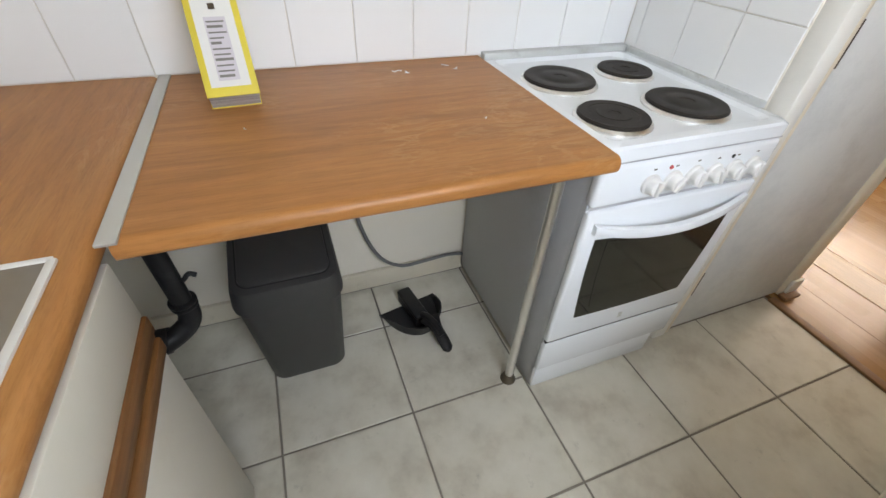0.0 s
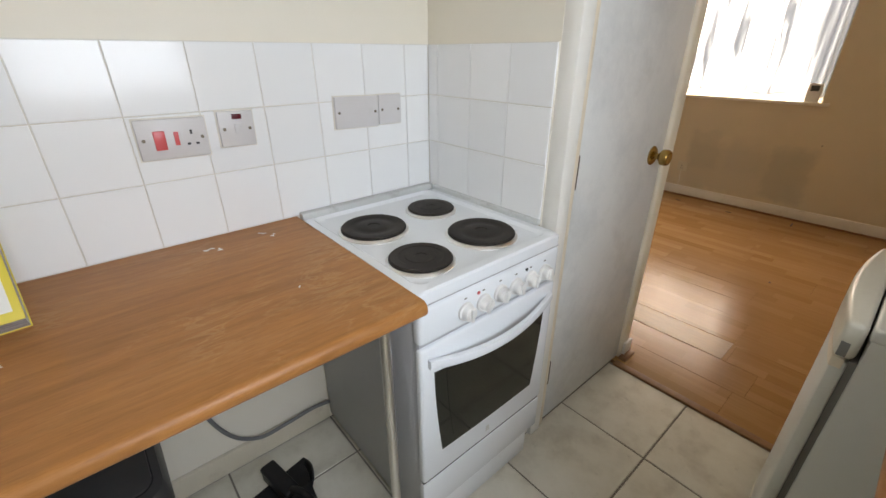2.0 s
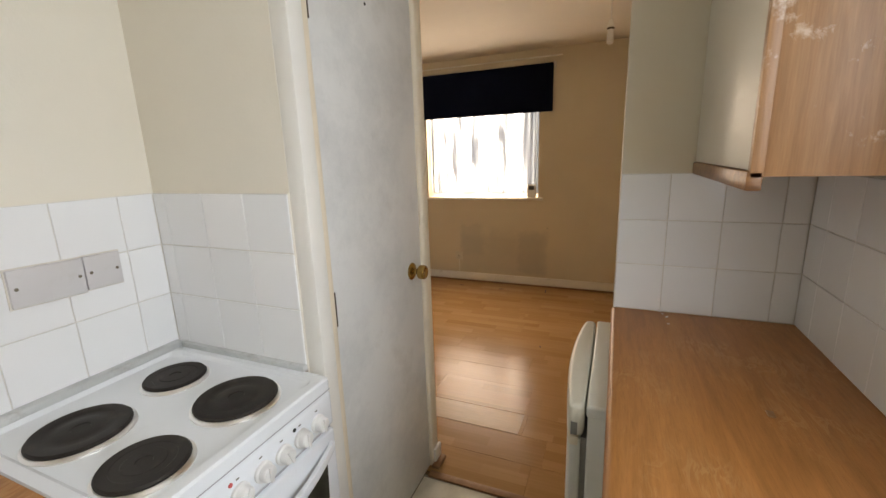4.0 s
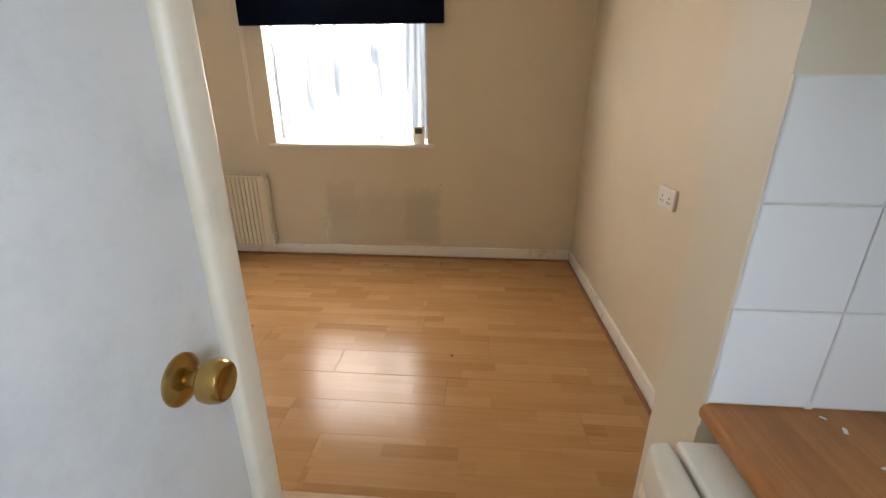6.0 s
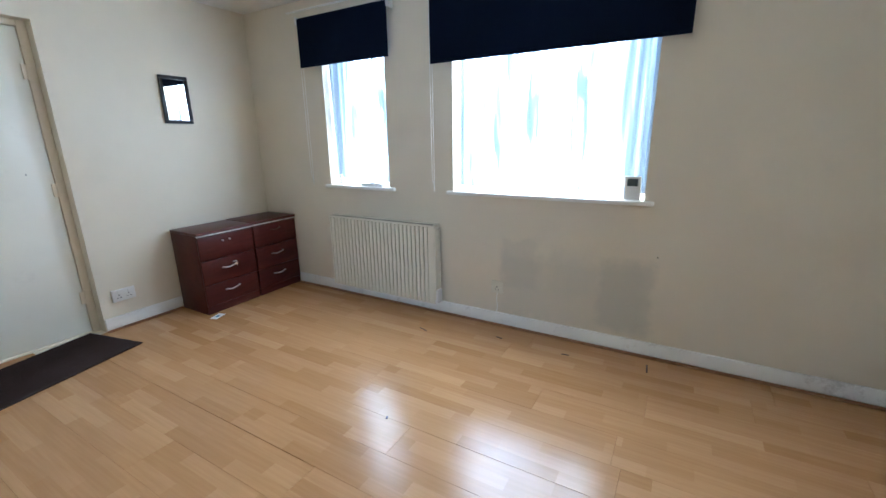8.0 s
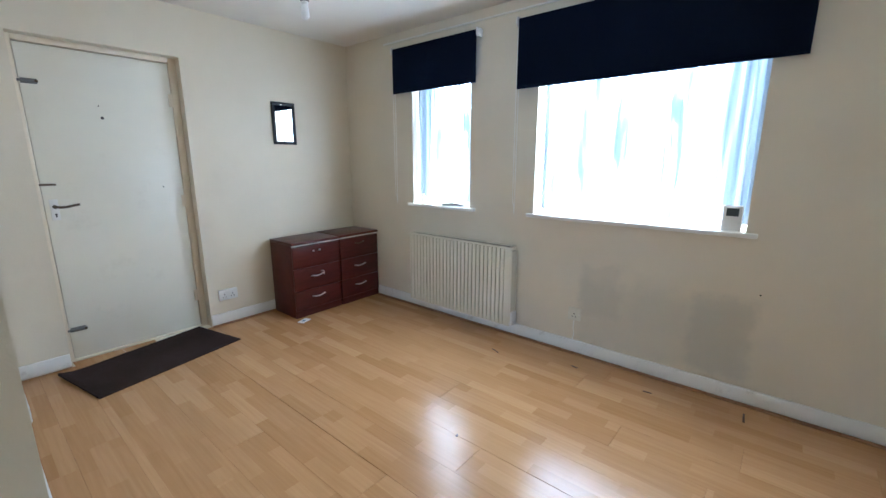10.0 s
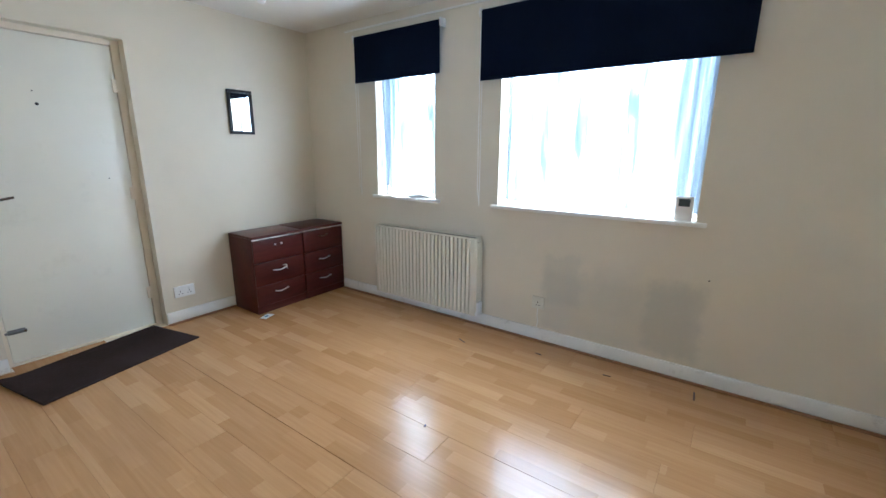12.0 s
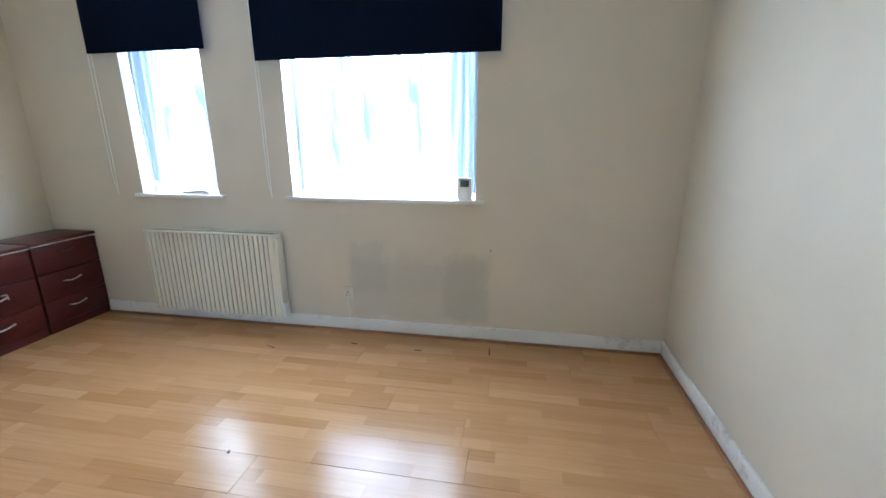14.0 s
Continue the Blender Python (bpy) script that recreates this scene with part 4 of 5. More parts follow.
def rolled_top(name, x0, x1, y0, y1, front, label):
    """A laminate worktop with its front edge rolled over."""
    t = 0.036
    bm = bmesh.new()
    r = 0.016
    prof = []
    steps = 6
    for k in range(steps + 1):
        a = math.pi / 2 * k / steps
        prof.append((-r + r * math.sin(a), WT - r + r * math.cos(a)))
    for k in range(steps + 1):
        a = math.pi / 2 * k / steps
        prof.append((-r + r * math.cos(a), WT - t + r - r * math.sin(a)))
    if front == "-y":
        ends = (x0, x1)
        mk = lambda o, e, z: (e, y0 - o, z)
        bk = lambda e, z: (e, y1, z)
    elif front == "+y":
        ends = (x0, x1)
        mk = lambda o, e, z: (e, y1 + o, z)
        bk = lambda e, z: (e, y0, z)
    else:
        ends = (y0, y1)
        mk = lambda o, e, z: (x1 + o, e, z)
        bk = lambda e, z: (x0, e, z)
    rows = []
    for e in ends:
        rows.append([bm.verts.new(bk(e, WT))] + [bm.verts.new(mk(o, e, z)) for o, z in prof] + [bm.verts.new(bk(e, WT - t))])
    a, b = rows
    for i in range(len(a)):
        j = (i + 1) % len(a)
        bm.faces.new((a[i], a[j], b[j], b[i]))
    bm.faces.new(a[::-1])
    bm.faces.new(b)
    w = thing(name, ((x0 + x1) / 2, (y0 + y1) / 2, WT - t), label, "worktop")
    part("slab", bm, OAK_TOP if front != "+x" else OAK_TOP_Y, w)
    return w


wt = rolled_top("worktop", -1.335, -0.532, -0.648, -0.004, "-y", "oak-effect laminate worktop with a rolled front edge")
part("joint_strip", box(-1.347, -1.322, -0.652, -0.006, WT - 0.002, WT + 0.003, 0.001), ALU, wt, "dull aluminium joint strip")
for k, (x, y, w) in enumerate(((-0.80, -0.09, 0.03), (-0.775, -0.105, 0.018), (-0.66, -0.07, 0.026), (-0.64, -0.10, 0.02), (-1.168, -0.348, 0.010), (-0.70, -0.42, 0.009))):
    f = thing("plaster_crumb", (x, y, WT), "dried white plaster crumbs stuck on the worktop", "debris", "crumbs on the worktop")
    f.rotation_euler = (0, 0, k * 1.3)
    bm = box(-w / 2.4, w / 2.4, -0.0022, 0.0022, 0, 0.0014, 0.0006)
    bmesh.ops.subdivide_edges(bm, edges=bm.edges[:], cuts=3, use_grid_fill=True)
    for v in bm.verts:
        v.co.y += 0.011 * noise.noise(Vector((v.co.x * 90, k, v.co.y * 200)))
    part("crumb", bm, PAPER, f, "", True, True)
lw = rolled_top("worktop", KX + 0.003, -1.349, KY + 0.003, -0.004, "+x", "oak-effect laminate worktop along the sink wall")


def sink():
    s = thing("kitchen_sink", (-1.65, -1.1, WT), "stainless steel inset sink in the worktop", "sink")
    x0, x1, y0, y1, z = -1.86, -1.383, -1.55, -0.666, WT + 0.004
    bm = bmesh.new()
    def ring(i, zz):
        return [bm.verts.new(p) for p in ((x0 + i, y0 + i, zz), (x1 - i, y0 + i, zz), (x1 - i, y1 - i, zz), (x0 + i, y1 - i, zz))]
    rs = [ring(0, WT + 0.0005), ring(0.004, z), ring(0.016, z), ring(0.022, z - 0.0025), ring(0.05, z - 0.003)]
    for a, b in zip(rs, rs[1:]):
        for i in range(4):
            bm.faces.new((a[i], a[(i + 1) % 4], b[(i + 1) % 4], b[i]))
    bm.faces.new(rs[-1])
    part("sink_top", bm, STEEL_SINK, s)
    part("edge_seal", join(box(x1 - 0.005, x1 + 0.005, y0, y1, WT, z + 0.001, 0.001), box(x0, x1, y1 - 0.005, y1 + 0.005, WT, z + 0.001, 0.001)), WHITE_PLASTIC, s, "pale sealant edge")


sink()


def base_unit():
    c = thing("base_cabinet", (-1.6, -1.2, 0), "cream kitchen base cabinet with oak pull rails", "cabinet")
    part("carcass", box(KX + 0.02, -1.372, KY + 0.05, -0.63, 0.0, WT - 0.038), CABINET_CREAM, c)
    y = -0.628
    for k in range(2):
        y0 = y - 0.58
        dr = part("drawer_front", box(-1.37, -1.352, y0 + 0.002, y - 0.002, 0.70, WT - 0.042, 0.002), CABINET_CREAM, c)
        part("pull_rail", join(box(-1.372, -1.346, y0 + 0.002, y - 0.002, 0.665, 0.699, 0.004), box(-1.372, -1.352, y0 + 0.002, y - 0.002, 0.650, 0.664, 0.002)), OAK_TRIM, dr, "oak finger-pull rail")
        d = part("cabinet_door", box(-1.37, -1.352, y0 + 0.002, y - 0.002, 0.03, 0.615, 0.002), CABINET_CREAM, c)
        part("pull_rail", box(-1.372, -1.346, y0 + 0.002, y - 0.002, 0.617, 0.648, 0.004), OAK_TRIM, d, "oak finger-pull rail")
        y = y0


base_unit()


def waste_pipe():
    p = thing("waste_pipe", (-1.42, -0.28, 0.3), "black plastic waste pipe bending under the worktop", "pipe")
    part("pipe", tube([(-1.415, -0.325, WT - 0.037), (-1.413, -0.33, 0.60), (-1.405, -0.335, 0.43)], 0.0225, 18), BLACK_PLASTIC, p)
    part("elbow", tube(curve_points([(-1.405, -0.335, 0.44), (-1.402, -0.338, 0.405), (-1.412, -0.345, 0.375), (-1.44, -0.36, 0.358), (-1.475, -0.38, 0.352)], 6), 0.0255, 18), BLACK_PLASTIC, p, "black moulded bend")
    for z, r in ((0.425, 0.030), (0.437, 0.031)):
        part("coupling", cyl((-1.405, -0.335, z), "z", r, 0.010, None, 20, 0.002), BLACK_PLASTIC, p)
    part("compression_nut", join(cyl((-1.455, -0.368, 0.3545), "x", 0.033, -0.03, None, 12, 0.003), cyl((-1.487, -0.372, 0.3545), "x", 0.029, -0.02, None, 20, 0.003)), BLACK_PLASTIC, p, "ribbed black nut")
    part("outlet", tube([(-1.47, -0.375, 0.353), (-1.52, -0.44, 0.352), (-1.56, -0.62, 0.352)], 0.021, 14), BLACK_PLASTIC, p)
    part("clip", tube(curve_points([(-1.408, -0.335, 0.495), (-1.385, -0.33, 0.50), (-1.37, -0.33, 0.515), (-1.355, -0.33, 0.508)], 4), 0.006, 8), BLACK_PLASTIC, p)


waste_pipe()
socket("wall_socket", -1.36, 0.0, 0.40, "-y", 0.088, 0.088, 1, "single dusty socket low behind the waste bin")


def loft(rings):
    bm = bmesh.new()
    vs = [[bm.verts.new(p) for p in r] for r in rings]
    n = len(vs[0])
    for a, b in zip(vs, vs[1:]):
        for i in range(n):
            bm.faces.new((a[i], a[(i + 1) % n], b[(i + 1) % n], b[i]))
    bm.faces.new(vs[0][::-1])
    bm.faces.new(vs[-1])
    return bm


def rrect(cx, cy, w, d, r, z, n=6):
    out = []
    for q, (sx, sy) in enumerate(((1, 1), (-1, 1), (-1, -1), (1, -1))):
        for k in range(n + 1):
            a = math.pi / 2 * (q + k / n)
            out.append((cx + sx * (w / 2 - r) + r * math.cos(a), cy + sy * (d / 2 - r) + r * math.sin(a), z))
    return out


def swing_bin():
    cx, cy = -1.173, -0.225
    b = thing("waste_bin", (cx, cy, 0), "dark grey plastic swing-top bin under the worktop", "bin")
    part("bin_body", loft([rrect(cx, cy, 0.215, 0.175, 0.035, 0.0), rrect(cx, cy, 0.225, 0.185, 0.035, 0.012), rrect(cx, cy, 0.262, 0.27, 0.035, 0.36), rrect(cx, cy, 0.267, 0.275, 0.035, 0.362), rrect(cx, cy, 0.267, 0.275, 0.035, 0.378)]), BIN_GREY, b)
    lid = []
    for z, w, d in ((0.372, 0.276, 0.286), (0.39, 0.278, 0.288), (0.425, 0.27, 0.278), (0.437, 0.262, 0.27), (0.44, 0.25, 0.258)):
        ring = rrect(cx, cy, w, d, 0.04, z)
        lid.append([(x, y, zz + max(0, 0.045 * (y - cy + 0.13) / 0.26) * (0 if z < 0.4 else 1)) for x, y, zz in ring])
    part("lid", loft(lid), BIN_GREY, b, "domed dark grey lid")
    # Dark sheet under the flap stands in for the shade round its edge.
    gap = []
    for z in (0.4385, 0.4408):
        gap.append([(x, y, zz + 0.045 * (y - cy + 0.13) / 0.26) for x, y, zz in rrect(cx, cy, 0.232, 0.236, 0.032, z)])
    part("flap_gap", loft(gap), DARK, b, "dark sheet for the shaded gap round the flap")
    flap = []
    for z, w, d in ((0.442, 0.226, 0.23), (0.447, 0.224, 0.228), (0.45, 0.214, 0.218)):
        flap.append([(x, y, zz + 0.045 * (y - cy + 0.13) / 0.26 - 0.002) for x, y, zz in rrect(cx, cy, w, d, 0.03, z)])
    part("swing_flap", loft(flap), BIN_GREY, b, "rectangular swing flap")


swing_bin()


def dustpan():
    """A round-backed pan, its lip to the wall, with the brush lying in it."""
    d = thing("dustpan_and_brush", (-0.80, -0.135, 0), "black plastic dustpan with its brush clipped in", "dustpan")
    d.rotation_euler = (0, 0, radians(11))
    n = 26
    r, deep = 0.112, 0.168
    arc = [(r * math.cos(math.pi + math.pi * k / n), deep * math.sin(math.pi + math.pi * k / n)) for k in range(n + 1)]

    def wall_h(y):
        return 0.006 + 0.05 * min(1.0, -y / (deep * 0.55))

    bm = bmesh.new()
    lo = [bm.verts.new((x * 0.93, y * 0.93, 0.0012)) for x, y in arc]
    rim = [bm.verts.new((x * 1.03, y * 1.03, wall_h(y))) for x, y in arc]
    rin = [bm.verts.new((x * 0.99, y * 0.99, wall_h(y) - 0.001)) for x, y in arc]
    inn = [bm.verts.new((x * 0.90, y * 0.90, 0.004)) for x, y in arc]
    for a, b in ((lo, rim), (rim, rin), (rin, inn)):
        for i in range(n):
            bm.faces.new((a[i], a[i + 1], b[i + 1], b[i]))
    bm.faces.new(lo[::-1])
    bm.faces.new(inn)
    bm.faces.new((lo[0], rim[0], rin[0], inn[0], inn[-1], rin[-1], rim[-1], lo[-1]))
    part("pan", bm, BLACK_PLASTIC, d, "", True, True)
    bmh = bmesh.new()
    rows = []
    for y, w, z, t in ((-0.135, 0.040, 0.052, 0.012), (-0.165, 0.027, 0.056, 0.016), (-0.195, 0.019, 0.050, 0.017), (-0.235, 0.021, 0.036, 0.017), (-0.262, 0.019, 0.026, 0.015), (-0.272, 0.010, 0.023, 0.008)):
        rows.append([bmh.verts.new((0.022 + w * math.cos(2 * math.pi * k / 14), y, z + t * math.sin(2 * math.pi * k / 14))) for k in range(14)])
    for a, b in zip(rows, rows[1:]):
        for k in range(14):
            bmh.faces.new((a[k], a[(k + 1) % 14], b[(k + 1) % 14], b[k]))
    bmh.faces.new(rows[0][::-1])
    bmh.faces.new(rows[-1])
    part("pan_handle", bmh, BLACK_PLASTIC, d, "", True, True)
    br = part("brush_head", box(-0.022, 0.03, -0.12, 0.035, 0.04, 0.062, 0.010, 3), BLACK_PLASTIC, d, "", True, True)
    part("bristles", box(-0.02, 0.028, -0.115, 0.03, 0.006, 0.041, 0.005), BLACK_PLASTIC, br, "stiff black bristles", True, True)
    part("brush_handle", tube(curve_points([(0.006, -0.11, 0.054), (0.014, -0.14, 0.066), (0.02, -0.18, 0.066), (0.022, -0.225, 0.052)], 6), 0.012, 12), BLACK_PLASTIC, br, "", True, True)


dustpan()
cable = thing("mains_cable", (-0.8, -0.03, 0.3), "grey mains cable sagging down to the floor", "cable")
part("cord", tube(curve_points([(-0.955, -0.012, WT - 0.04), (-0.95, -0.014, 0.55), (-0.925, -0.02, 0.33), (-0.87, -0.03, 0.18), (-0.79, -0.03, 0.11), (-0.70, -0.028, 0.105), (-0.60, -0.028, 0.112), (-0.53, -0.026, 0.10)], 8), 0.0065, 10), CABLE_GREY, cable)
leg = thing("support_post", (-0.578, -0.548, 0), "slim chrome support leg under the worktop corner", "post")
part("tube", cyl((-0.578, -0.548, 0.02), "z", 0.0125, WT - 0.038 - 0.02, None, 20), CHROME, leg)
part("foot", lathe([(0.024, 0), (0.025, 0.004), (0.022, 0.012), (0.016, 0.02), (0.0135, 0.03)], 24, (-0.578, -0.548, 0)), CHROME_DIRTY, leg, "tarnished screw foot")
part("top_plate", cyl((-0.578, -0.548, WT - 0.041), "z", 0.03, 0.004, None, 24), CHROME, leg)


def cooker():
    x0, x1, y0, y1, h = -0.528, -0.014, -0.604, -0.012, 0.842
    c = thing("electric_cooker", ((x0 + x1) / 2, -0.3, 0), "white freestanding electric cooker with four solid hotplates", "cooker")
    part("body", join(box(x0 + 0.003, x1 - 0.003, y0 + 0.03, y1, 0.03, h - 0.03, 0.003), box(x0 + 0.004, x0 + 0.014, y0 + 0.012, y0 + 0.12, 0.0, h - 0.04, 0.003)), GREY_STEEL, c, "grey steel side panels")
    for fx in (x0 + 0.05, x1 - 0.05):
        for fy in (y0 + 0.1, y1 - 0.06):
            part("foot", cyl((fx, fy, 0), "z", 0.016, 0.032, None, 14), BLACK_PLASTIC, c)
    bm = bmesh.new()
    rings = []
    for ins, z in ((0.0, h - 0.034), (0.0, h - 0.006), (0.004, h), (0.026, h), (0.036, h - 0.009), (0.05, h - 0.010)):
        rings.append([(x, y, z) for x, y, _ in rrect((x0 + x1) / 2, (y0 + y1) / 2, x1 - x0 - 2 * ins, y1 - y0 - 2 * ins, 0.028 if ins else 0.012, z)])
    part("hob", loft(rings), ENAMEL, c, "white enamel hob tray")
    zt = h - 0.010
    for px, py, r in ((-0.392, -0.222, 0.094), (-0.159, -0.2, 0.075), (-0.178, -0.45, 0.095), (-0.41, -0.468, 0.08)):
        hp = part("hotplate", lathe([(r, zt), (r + 0.001, zt + 0.012), (r - 0.003, zt + 0.0165), (r * 0.72, zt + 0.0165), (r * 0.70, zt + 0.0155), (r * 0.5, zt + 0.0155), (r * 0.48, zt + 0.0165), (r * 0.2, zt + 0.0165), (r * 0.18, zt + 0.0145), (0.003, zt + 0.0145)], 48, (px, py, 0)), HOTPLATE, c, "black cast iron hotplate")
        part("plate_rim", lathe([(r + 0.008, zt - 0.0005), (r + 0.008, zt + 0.004), (r + 0.003, zt + 0.009), (r + 0.0012, zt + 0.009)], 48, (px, py, 0)), CHROME, hp, "bright steel rim")
    part("back_upstand", box(x0 + 0.004, x1, -0.034, -0.004, h - 0.004, h + 0.018, 0.003), ALU_DIRTY, c, "stained aluminium upstand")
    part("side_upstand", box(-0.022, -0.003, y0 + 0.08, -0.036, h - 0.002, h + 0.016, 0.003), ALU_DIRTY, c, "stained aluminium upstand")
    yf = y0 - 0.004
    panel = part("control_panel", box(x0 + 0.002, x1 - 0.002, yf, y0 + 0.028, 0.702, h - 0.038, 0.012, 3), ENAMEL, c)
    kx = [-0.387 + k * 0.0608 for k in range(6)]
    for k, x in enumerate(kx):
        z = 0.745 + (0.003 if k == 2 else 0)
        kn = part("control_knob", lathe([(0.0235, 0), (0.0235, 0.006), (0.0195, 0.009), (0.0185, 0.022), (0.016, 0.025)], 28, (x, yf, z), "y-"), WHITE_PLASTIC, panel, "white plastic knob")
        bmg = box(-0.0045, 0.0045, -0.030, -0.016, -0.018, 0.018, 0.002)
        bmesh.ops.rotate(bmg, matrix=Matrix.Rotation(radians((0, 25, 0, -20, 0, 0)[k]), 3, "Y"), verts=bmg.verts)
        bmesh.ops.translate(bmg, vec=(x, yf, z), verts=bmg.verts)
        part("knob_grip", bmg, WHITE_PLASTIC, kn)
        part("dial_mark", box(x - 0.004, x + 0.004, yf - 0.0008, yf + 0.002, z + 0.033, z + 0.0365), SEAL_GREY, panel, "faint grey printed symbol")
    for x, m in ((-0.344, RED_SWITCH), (-0.162, DARK)):
        part("indicator_lamp", cyl((x, yf + 0.001, 0.779), "y", 0.0048, -0.003, None, 14), m, panel, "small round indicator lamp")
    part("panel_seam", box(x0 + 0.004, x1 - 0.004, yf + 0.004, y0 + 0.026, h - 0.0375, h - 0.0345), GREY_STEEL, c, "thin grey gap under the hob")
    dz0, dz1 = 0.238, 0.692
    dx0, dx1 = x0 + 0.004, x1 - 0.004
    d = part("oven_door", box(dx0, dx1, yf + 0.001, y0 + 0.026, dz0, dz1, 0.008, 3), ENAMEL, c, "white oven door")
    # window: sides bow inwards to the bottom, the top edge dips in the middle
    def pane(ins, y):
        bm = bmesh.new()
        pts = []
        wx0, wx1, zb, zt2 = dx0 + 0.04 + ins, dx1 - 0.045 - ins, 0.33 + ins * 0.8, 0.612 - ins * 0.3
        for k in range(9):
            u = k / 8
            pts.append((wx0 + (wx1 - wx0) * u, zt2 - 0.018 * math.sin(math.pi * u)))
        for k in range(1, 9):
            u = k / 8
            pts.append((wx1 - 0.042 * u ** 1.6 * 0.6, zt2 + (zb - zt2) * u))
        for k in range(9):
            u = k / 8
            pts.append((wx1 - 0.025 + (wx0 - wx1 + 0.05) * u, zb - 0.004 * math.sin(math.pi * u)))
        for k in range(1, 8):
            u = k / 8
            pts.append((wx0 + 0.025 * (1 - u) ** 1.6, zb + (zt2 - zb) * u))
        f = bm.faces.new([bm.verts.new((x, y, z)) for x, z in pts])
        ex = bmesh.ops.extrude_face_region(bm, geom=[f])
        for v in ex["geom"]:
            if isinstance(v, bmesh.types.BMVert):
                v.co.y += 0.004
        return bm
    part("door_glass", pane(0.0, yf - 0.0015), OVEN_GLASS, d, "black smoked glass")
    part("viewing_window", pane(0.038, yf - 0.0022), OVEN_INNER, d, "brown tinted viewing window")
    hp = []
    for k in range(17):
        u = k / 16 * 2 - 1
        hp.append(((dx0 + dx1) / 2 + u * 0.232, yf - 0.006 - 0.03 * (1 - u * u), 0.648 - 0.022 * (1 - u * u)))
    bm = bmesh.new()
    rows = []
    for x, y, z in hp:
        rows.append([bm.verts.new(p) for p in ((x, y + 0.008, z + 0.013), (x, y - 0.004, z + 0.012), (x, y - 0.007, z), (x, y - 0.004, z - 0.012), (x, y + 0.008, z - 0.013))])
    for a, b in zip(rows, rows[1:]):
        for i in range(5):
            bm.faces.new((a[i], a[(i + 1) % 5], b[(i + 1) % 5], b[i]))
    bm.faces.new(rows[0][::-1])
    bm.faces.new(rows[-1])
    part("door_handle", bm, ENAMEL, d, "curved white handle")
    part("badge", join(box(-0.288, -0.272, yf - 0.0006, yf + 0.002, 0.268, 0.271), box(-0.286, -0.274, yf - 0.0006, yf + 0.002, 0.275, 0.286)), ALU, d, "small grey printed badge")
    part("storage_drawer", join(box(dx0, dx1, yf + 0.003, y0 + 0.024, 0.10, 0.228, 0.006, 2), box(dx0, dx1 - 0.05, yf + 0.006, y0 + 0.022, 0.006, 0.102, 0.004)), ENAMEL, c, "white storage drawer front")
    # Dark filler strip gives the shaded line between oven door and drawer.
    part("drawer_gap", box(dx0 + 0.004, dx1 - 0.004, yf + 0.008, y0 + 0.02, 0.227, 0.239), DARK, c)
    part("door_gap", box(dx0 + 0.004, dx1 - 0.004, yf + 0.012, y0 + 0.02, 0.691, 0.703), GREY_STEEL, c)


cooker()


def plate(name, x, z, w, h, label, tilt=0):
    t = thing(name, (x, -0.008, z), label, "switch")
    t.rotation_euler = (0, radians(tilt), 0)
    part("faceplate", box(-w / 2, w / 2, -0.012, 0.002, -h / 2, h / 2, 0.003), PLATE_GREY, t, "", True, True)
    part("grime_line", box(-w / 2 - 0.003, w / 2 + 0.003, -0.0035, 0.0, -h / 2 - 0.003, h / 2 + 0.003), GROUT, t, "dirty sealant line", True, True)
    for s in (-1, 1):
        part("screw", cyl((s * (w / 2 - 0.012), -0.0105, 0), "y", 0.0042, -0.0025, None, 12), CHROME_DIRTY, t, "", True, True)
    return t


p = plate("cooker_switch", -0.80, 1.117, 0.147, 0.092, "off-white cooker switch plate with red rocker and socket", 1.0)
part("red_rocker", box(-0.041, -0.017, -0.017, -0.011, -0.024, 0.020, 0.002), RED_SWITCH, p, "red rocker switch", True, True)
part("neon_window", box(0.001, 0.011, -0.0135, -0.011, -0.016, 0.016, 0.001), RED_SWITCH, p, "red neon window", True, True)
part("socket_holes", join(box(0.036, 0.041, -0.0128, -0.011, 0.008, 0.018), box(0.026, 0.033, -0.0128, -0.011, -0.017, -0.012), box(0.045, 0.052, -0.0128, -0.011, -0.017, -0.012)), DARK, p, "", True, True)
p = plate("fused_spur", -0.654, 1.125, 0.086, 0.087, "off-white fused spur switch plate on the tiles", 1.5)
part("neon_window", box(-0.010, 0.014, -0.0135, -0.011, 0.024, 0.037, 0.001), DARK_RED, p, "dark red neon window", True, True)
part("rocker", box(-0.006, 0.008, -0.0145, -0.011, -0.012, 0.012, 0.001), PLATE_GREY, p, "", True, True)
plate("blank_plate", -0.298, 1.137, 0.15, 0.092, "off-white double blanking plate on the tiles", 1.5)
plate("blank_plate", -0.178, 1.137, 0.086, 0.09, "off-white single blanking plate on the tiles", 1.0)


